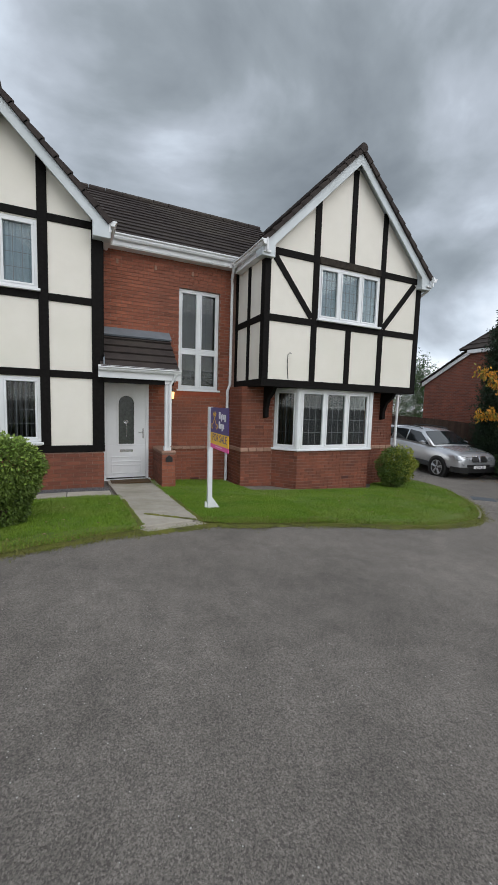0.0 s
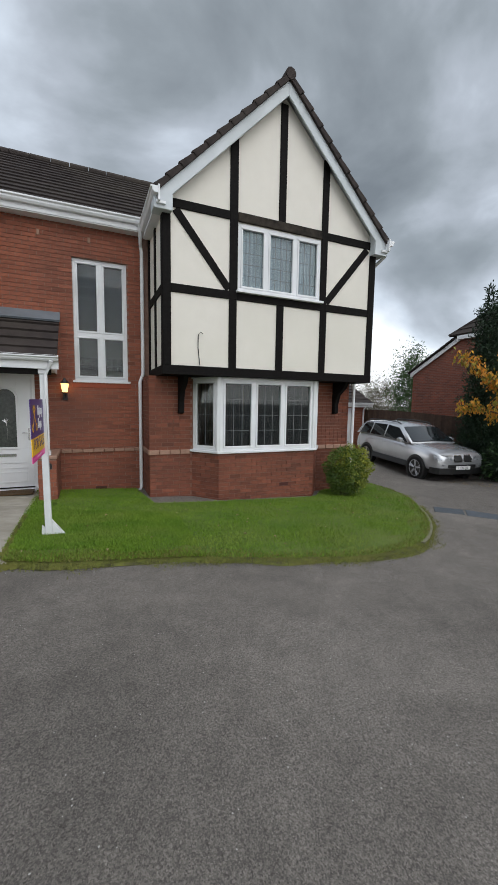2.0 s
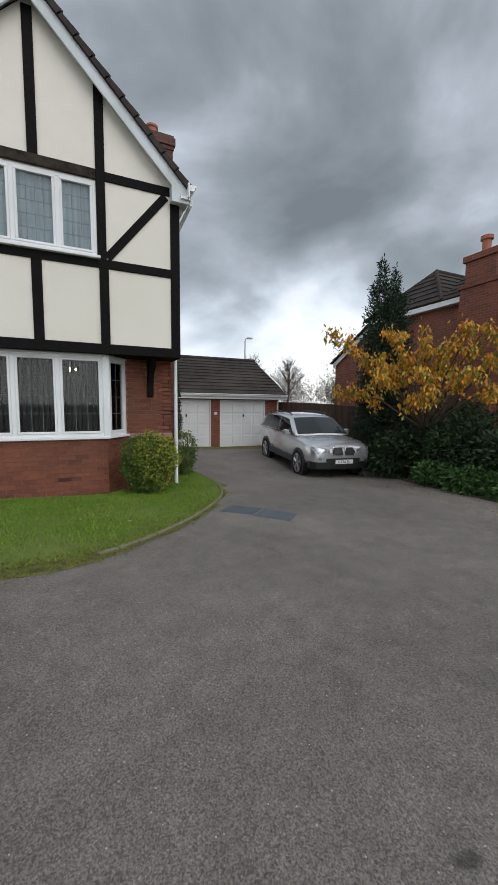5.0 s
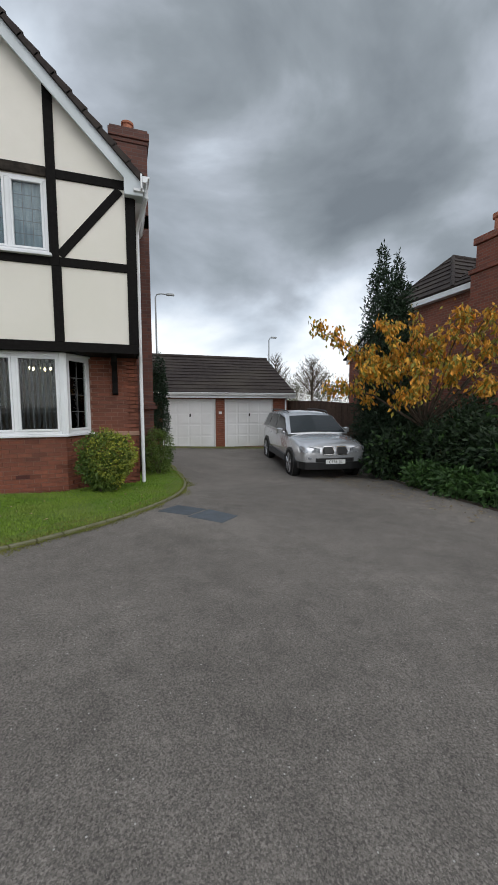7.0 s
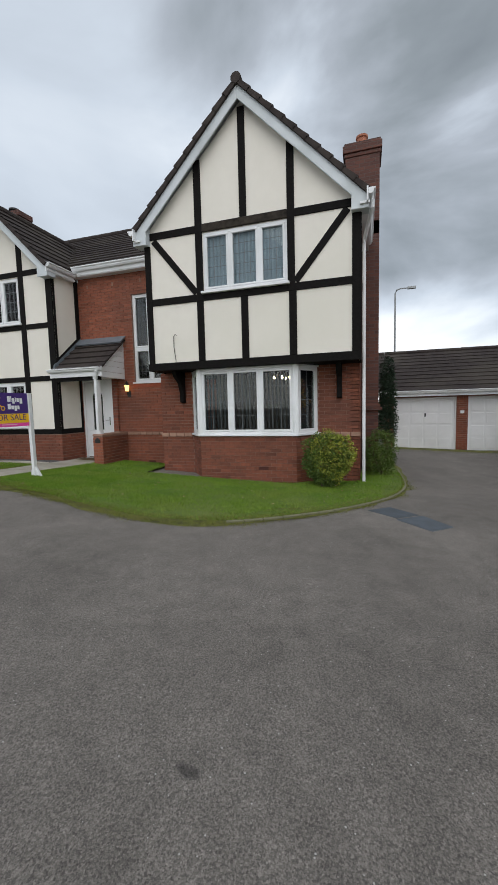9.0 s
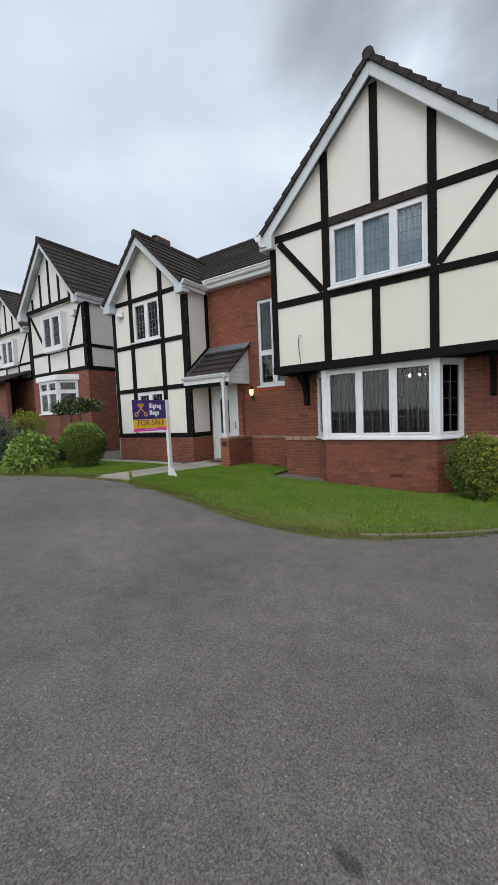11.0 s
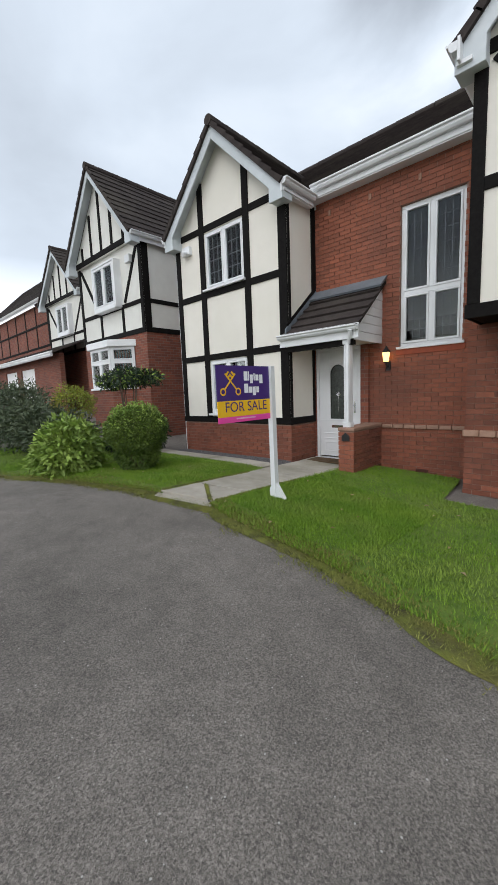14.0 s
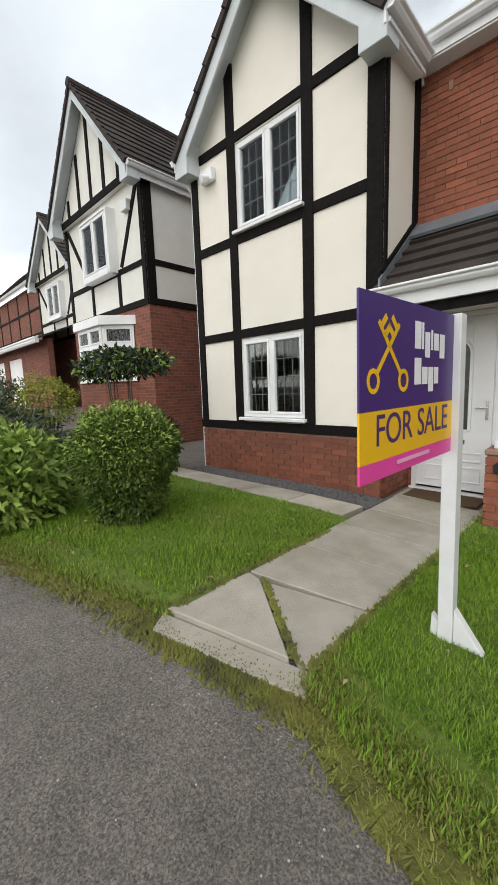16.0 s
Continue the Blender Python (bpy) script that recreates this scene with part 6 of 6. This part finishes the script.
def timbered(name, xc, half, yf, zb, zj, ze, zr, depth, label, strips=6, win=True, bay=True):
    h = thing(name, (xc, yf + 2, zb), label, "house", "neighbouring houses")
    P = Plane((0, yf, 0), (1, 0, 0), (0, -1, 0)); x0, x1 = xc - half, xc + half
    holes = [(xc - 0.55, xc + 0.75, zj + 0.95, ze - 0.35)] if win else []
    wall(P, x0, x1, zj, ze, 0.2, WHITEREND, h, holes)
    b = Build(); b.prism([(x0, yf - 0.12, ze), (x1, yf - 0.12, ze), (xc, yf - 0.12, zr - 0.15)], (0, 0.3, 0)); b.done("wall", WHITEREND, h)
    PE = Plane((x1, yf, 0), (0, 1, 0), (1, 0, 0)); wall(PE, 0.2, depth, zj, ze, 0.2, WHITEREND, h); wall(PE, 0.0, depth, zb - 1, zj, 0.2, BRICK_FAR, h)
    PW = Plane((x0, yf + depth, 0), (0, -1, 0), (-1, 0, 0)); wall(PW, 0.0, depth - 0.2, zb - 1, ze, 0.2, BRICK_FAR, h)
    wall(Plane((0, yf + depth, 0), (-1, 0, 0), (0, 1, 0)), -x1 + 0.2, -x0 - 0.2, zb - 1, ze, 0.2, BRICK_FAR, h)
    B2 = (xc - 1.0, xc + 1.3, zb + 0.75, zj - 0.35)
    wall(P, x0, x1 - 0.2, zb - 1, zj, 0.2, BRICK_FAR, h, [B2] if bay else ())
    PT = Plane((0, yf - 0.12, 0), (1, 0, 0), (0, -1, 0))
    beam(PT, x0, x1, ze - 0.02, ze + 0.14, h); beam(P, x0, x1, zj - 0.02, zj + 0.12, h); beam(P, x0, x0 + 0.15, zj + 0.12, ze, h); beam(P, x1 - 0.15, x1, zj + 0.12, ze, h); beam(P, x0 + 0.15, x1 - 0.15, zj + 0.8, zj + 0.92, h)
    beam(PE, 0.0, 0.2, zj + 0.12, ze, h); beam(PE, 0, depth, zj - 0.02, zj + 0.12, h); beam(PE, 0.2, depth, zj + 0.8, zj + 0.92, h)
    for k in range(1, strips):
        u = x0 + (x1 - x0) * k / strips; beam(PT, u - 0.06, u + 0.06, ze + 0.14, ze + (zr - ze) * (1 - abs(u - xc) / half) - 0.28, h)
    for u in (xc - 0.6, xc + 0.8): beam(P, u - 0.06, u + 0.06, zj + 0.12, zj + 0.8, h)
    brace(P, (x0 + 0.2, ze - 0.1), (xc - 0.75, zj + 0.95), 0.12, h); brace(P, (x1 - 0.2, ze - 0.1), (xc + 0.95, zj + 0.95), 0.12, h)
    if win:
        PO = Plane((0, yf - 0.22, 0), (1, 0, 0), (0, -1, 0)); u0, u1, z0, z1 = holes[0]
        window(PO, u0, u1, z0, z1, h, mull=((u0 + u1) / 2,), drape="net", sill=False, d=0.0)
        b = Build(); PO.box(b, u0 - 0.06, u0, z0 - 0.1, z1 + 0.06, -0.3, 0.01); PO.box(b, u1, u1 + 0.06, z0 - 0.1, z1 + 0.06, -0.3, 0.01); PO.box(b, u0, u1, z0 - 0.12, z0, -0.3, 0.03); PO.box(b, u0, u1, z1, z1 + 0.06, -0.3, 0.02); b.done("oriel", WHITE, h, bevel=0.006)
    if bay:
        u0, u1, z0, z1 = B2; y1 = yf - 0.55
        A_, B1, C_, D_ = Vector((u0, yf, 0)), Vector((u0 + 0.5, y1, 0)), Vector((u1 - 0.5, y1, 0)), Vector((u1, yf, 0))
        b = Build(); b.prism([p + Vector((0, 0, zb - 0.6)) for p in (A_, B1, C_, D_)], (0, 0, z0 - zb + 0.58)); b.done("bay_wall", BRICK_FAR, h)
        for p, q in ((A_, B1), (B1, C_), (C_, D_)):
            d = (q - p).normalized(); W = (q - p).length
            window(Plane(p, d, (d.y, -d.x, 0)), 0.02, W - 0.02, z0, z1, h, mull=(W / 2,) if W > 1 else (), trans=(z0 + 0.65 * (z1 - z0),), drape="blind", sill=False, d=0.0)
        for za, zc, g_ in ((z0 - 0.06, z0, 0.06), (z1, z1 + 0.2, 0.08)):
            b = Build(); b.prism([(A_.x - g_, yf, za), (B1.x - g_ * .6, y1 - g_, za), (C_.x + g_ * .6, y1 - g_, za), (D_.x + g_, yf, za)], (0, 0, zc - za)); b.done("sill", WHITE, h, bevel=0.008)
    gable_roof(xc, half + 0.16, yf - 0.42, yf + depth + 0.3, ze + 0.02, zr, h)
    gutter((x1 + 0.14, yf - 0.4, ze + 0.04), (x1 + 0.14, yf + depth, ze + 0.04), h, 0.1)
    pipe([(x1 + 0.06, yf + 1.6, ze - 0.05), (x1 + 0.05, yf + 1.65, zb - 0.2)], h)
    return h


n1 = timbered("house", -7.02, 1.98, 8.42, 0.72, 3.02, 5.55, 8.0, 7.0, "half-timbered brick house with a white bay window")
b = Build(); b.box(-5.75, -5.5, 8.30, 8.415, 5.0, 5.22); tagged(b.done("floodlight", WHITE, n1, bevel=0.01), "white wall lamp box")
n2 = timbered("house", -14.8, 2.2, 10.2, 0.8, 3.4, 5.95, 8.25, 6.0, "half-timbered house with a white two-light window", bay=False)
gw_ = thing("garage", (-18.4, 9.2, 0.8), "brick garage wing with two white doors and a white fascia", "garage")
PGW = Plane((0, 8.9, 0), (1, 0, 0), (0, -1, 0)); hs_ = [(-17.9, -15.9, 0.5, 2.75), (-20.6, -18.6, 0.5, 2.75)]
wall(PGW, -22.5, -12.7, -0.4, 3.2, 0.2, BRICK_FAR, gw_, hs_)
for u0, u1, z0, z1 in hs_:
    b = Build(); PGW.box(b, u0, u1, z0, z1, -0.12, -0.06)
    for k in range(5): PGW.box(b, u0 + 0.06, u1 - 0.06, z0 + 0.1 + k * 0.42, z0 + 0.46 + k * 0.42, -0.06, -0.045)
    b.done("garage_door", GARAGE_WHITE, gw_)
roof_slope((-22.8, 8.5, 3.15), (-12.4, 8.5, 3.15), (0, 1, 0.42), 1.9, gw_); gutter((-22.8, 8.5, 3.2), (-12.4, 8.5, 3.2), gw_, 0.2)
n3 = thing("house", (-24, 13, 0.8), "brick house with black timber strips and dark tiled roof", "house", "neighbouring houses")
b = Build(); b.box(-34, -17.6, 11.2, 18, -0.4, 7.0); b.done("wall", BRICK_FAR, n3)
PN = Plane((0, 11.2, 0), (1, 0, 0), (0, -1, 0))
for k in range(9): beam(PN, -33.5 + k * 1.95, -33.36 + k * 1.95, 4.5, 6.9, n3)
for z in (4.4, 5.7): beam(PN, -34, -17.6, z, z + 0.13, n3, proud=0.03)
roof_slope((-34.3, 10.9, 7.1), (-17.3, 10.9, 7.1), (0, 1, 1.0), 5.25, n3); roof_slope((-17.3, 18.3, 7.1), (-34.3, 18.3, 7.1), (0, -1, 1.0), 5.25, n3)
b = Build(); b.prism([(-17.6, 11.2, 7.0), (-17.6, 18, 7.0), (-17.6, 14.6, 10.5)], (-0.2, 0, 0)); b.done("wall", BRICK_FAR, n3)
gutter((-34.3, 10.9, 7.15), (-17.3, 10.9, 7.15), n3)
pipe([(-18.0, 10.95, 7.0), (-18.0, 11.1, 6.8), (-18.0, 11.1, 0.5)], n3)

# ---- neighbour to the east ----
r1 = thing("house", (20, 10, -0.9), "red brick house with hipped dark roof and tall chimney", "house", "neighbouring houses")
b = Build(); b.prism([(17.1, 4.0, -1.5), (17.1, 15.1, -1.5), (17.1, 15.1, 3.1), (17.1, 12.6, 4.45), (17.1, 4.0, 4.45)], (8, 0, 0)); b.done("wall", BRICK_FAR, r1)


def hip(x0, x1, y0, y1, ze, zr, parent):
    ym, h = (y0 + y1) / 2, (y1 - y0) / 2
    run = (zr - ze) / math.tan(radians(43)); b = Build(); N_ = 7
    A_, B1, C_, D_ = Vector((x0, y0, ze)), Vector((x1, y0, ze)), Vector((x1, y1, ze)), Vector((x0, y1, ze)); E, F = Vector((x0 + run, ym, zr)), Vector((x1, ym, zr))
    for p, q, r_, s_ in ((D_, A_, E, E), (A_, B1, F, E), (C_, D_, E, F)):
        n = (q - p).cross(r_ - q).normalized(); n = n if n.z > 0 else -n
        for k in range(N_):
            t0, t1 = k / N_, (k + 1) / N_
            a, c, d, e = p.lerp(s_, t0), q.lerp(r_, t0), q.lerp(r_, t1), p.lerp(s_, t1)
            b.hexa([a - n * .03, c - n * .03, d - n * .03, e - n * .03, a + n * .04, c + n * .04, d + n * .004, e + n * .004], random.uniform(-.15, .15))
    b.done("roof", TILE, parent); ridge_cap(A_, E, parent, 0.07); ridge_cap(D_, E, parent, 0.07); ridge_cap(E, F, parent, 0.09)


hip(16.85, 25.3, 9.4, 13.0, 4.5, 6.2, r1)
roof_slope((16.9, 15.3, 3.05), (25.2, 15.3, 3.05), (0, -2.6, 1.42), 2.9, r1)
roof_slope((16.85, 9.5, 4.48), (16.85, 3.8, 4.48), (1, 0, 0.8), 4.0, r1)
b = Build(); b.prism([(17.06, 15.2, 3.05), (17.06, 12.6, 4.47), (17.06, 12.6, 4.27), (17.06, 15.2, 2.85)], (-0.05, 0, 0)); b.box(16.85, 17.08, 3.9, 12.6, 4.30, 4.46); b.done("fascia", WHITE, r1)
b = Build(); b.box(16.75, 17.1, 7.55, 8.7, -1.5, 4.6); b.box(16.70, 17.3, 7.5, 8.75, 4.6, 4.72); b.box(16.80, 17.4, 7.66, 8.6, 4.72, 5.36); b.box(16.74, 17.46, 7.60, 8.66, 5.36, 5.54); b.done("chimney", BRICK_FAR, r1, bevel=0.01)
b = Build(); b.lathe([(0.15, 0), (0.12, 0.1), (0.12, 0.35), (0.17, 0.38), (0.17, 0.48), (0.1, 0.5)], (17.05, 8.15, 5.54)); b.done("chimney_pot", TERRACOTTA, r1)

# ---- beyond ----
POLE = mat("galvanised_steel", (0.30, 0.31, 0.31), 0.5, (0.24, 0.25, 0.25), 4, metal=0.6)
for x, y, h, arm in ((9.55, 24.0, 7.7, 0.75), (19.1, 30.0, 6.7, 0.3)):
    b = Build(); g0 = -1.0
    b.tube([(x, y, g0), (x, y, g0 + 1.2), (x, y, h - 0.25), (x + 0.08, y, h - 0.06), (x + 0.3, y, h), (x + arm, y, h)], [0.09, 0.07, 0.045, 0.04, 0.035, 0.035], 8); b.box(x + arm - 0.1, x + arm + 0.35, y - 0.1, y + 0.1, h - 0.06, h + 0.05)
    tagged(b.done("street_lamp", POLE), "tall grey steel street lamp beyond the garages", "street lamp", "street lamps")
for i, (x, y, h, r, m_, c) in enumerate(((17.5, 31, 3.0, 2.2, BROWNWOOD, 2600), (21.0, 33, 4.3, 2.6, BROWNWOOD, 3200), (25.0, 34, 4.8, 3.0, BROWNWOOD, 3400), (29.5, 33, 4.6, 3.0, BROWNWOOD, 3200), (22.3, 20.5, 5.6, 1.25, LOWGREEN, 3600), (35, 36, 5.0, 3.2, BROWNWOOD, 3000), (14.0, 34, 2.4, 2.4, BROWNWOOD, 2200))):
    shrub("background_tree", x, y, 9, [((x, y, -1 + h * 0.55), (r, r, h * 0.55)), ((x + r * 0.4, y, -1 + h * 0.8), (r * 0.6, r * 0.6, h * 0.4))], c * 3, 0.075, m_, "distant tree in thin brown autumn leaf", 80 + i, shell=0.3, lumpy=0.4, category="tree")
for i, (x, y, h) in enumerate(((18.4, 27, 4.6), (16.6, 29, 4.2), (21.0, 26.0, 4.4))):
    b = Build(); rng = random.Random(90 + i); b.tube([(x, y, -1), (x, y, h * 0.5), (x + 0.1, y, h)], [0.12, 0.08, 0.01], 7)
    for k in range(70):
        z = rng.uniform(h * 0.35, h * 0.95); a = rng.uniform(0, 6.28); l = (h - z) * 0.45 + 0.3
        p = Vector((x, y, z)); q = p + Vector((math.cos(a) * l, math.sin(a) * l, l * 1.1)); b.tube([p, q], [0.03, 0.006], 4)
        for _ in range(3): s_ = p.lerp(q, rng.uniform(.4, .9)); b.tube([s_, s_ + Vector((rng.uniform(-.4, .4), rng.uniform(-.4, .4), 0.35))], [0.01, 0.004], 4)
    tagged(b.done("bare_tree", BARK), "bare twiggy tree against the sky", "tree", "bare trees")

# ---- grass, last ----
blades(POLY_R, 165000, 1, lawn_r, "r")
blades(POLY_L, 80000, 2, lawn_l, "l")
# thicker turf beside the path
blades([(1.36, 5.0), (1.8, 4.86), (3.3, 4.64), (3.4, 6.6), (1.38, 7.2)], 75000, 3, lawn_r, "r", False)
blades([(-2.0, 4.15), (-0.2, 4.64), (0.50, 4.84), (0.46, 6.9), (-2.0, 6.6)], 60000, 4, lawn_l, "l", False)
# fallen leaves and litter on lawn and drive
lv = Build(); rng = random.Random(8)
for i in range(620):
    if i < 120: x, y = rng.uniform(-2, 8.3), rng.uniform(4.6, 7.6)
    else: x, y = rng.uniform(12.0, 13.9), rng.uniform(4.2, 9.2)
    if i < 120 and not (inside(POLY_R, x, y) or inside(POLY_L, x, y)): continue
    z = gz(x, y) + (0.075 if i < 120 else 0.012); s, a = rng.uniform(0.012, 0.03), rng.uniform(0, 6.28)
    c, d = math.cos(a) * s, math.sin(a) * s
    lv.face([(x - c, y - d, z), (x + d * 0.5, y - c * 0.5, z + s * 0.5), (x + c, y + d, z + s * 0.2), (x - d * 0.5, y + c * 0.5, z + s * 0.6)], rng.uniform(-0.3, 0.3))
tagged(lv.done("fallen_leaves", mat("dead_leaf", (0.36, 0.30, 0.18), 0.8, (0.26, 0.16, 0.06), 9, tint=0.8)), "pale fallen leaves scattered on grass and drive", "leaves", kind="stuff")
bricks(PM, 0.29, 3.25, -0.6, 4.70, mid, [MW, (0.29, 1.45, -0.7, 2.0)], singles=120)
bricks(PLR, 0.0, 0.82, -0.4, 0.50, pl2, singles=60)
bricks(PL, -2.94, 0.29, -0.4, 0.50, pl, singles=240)
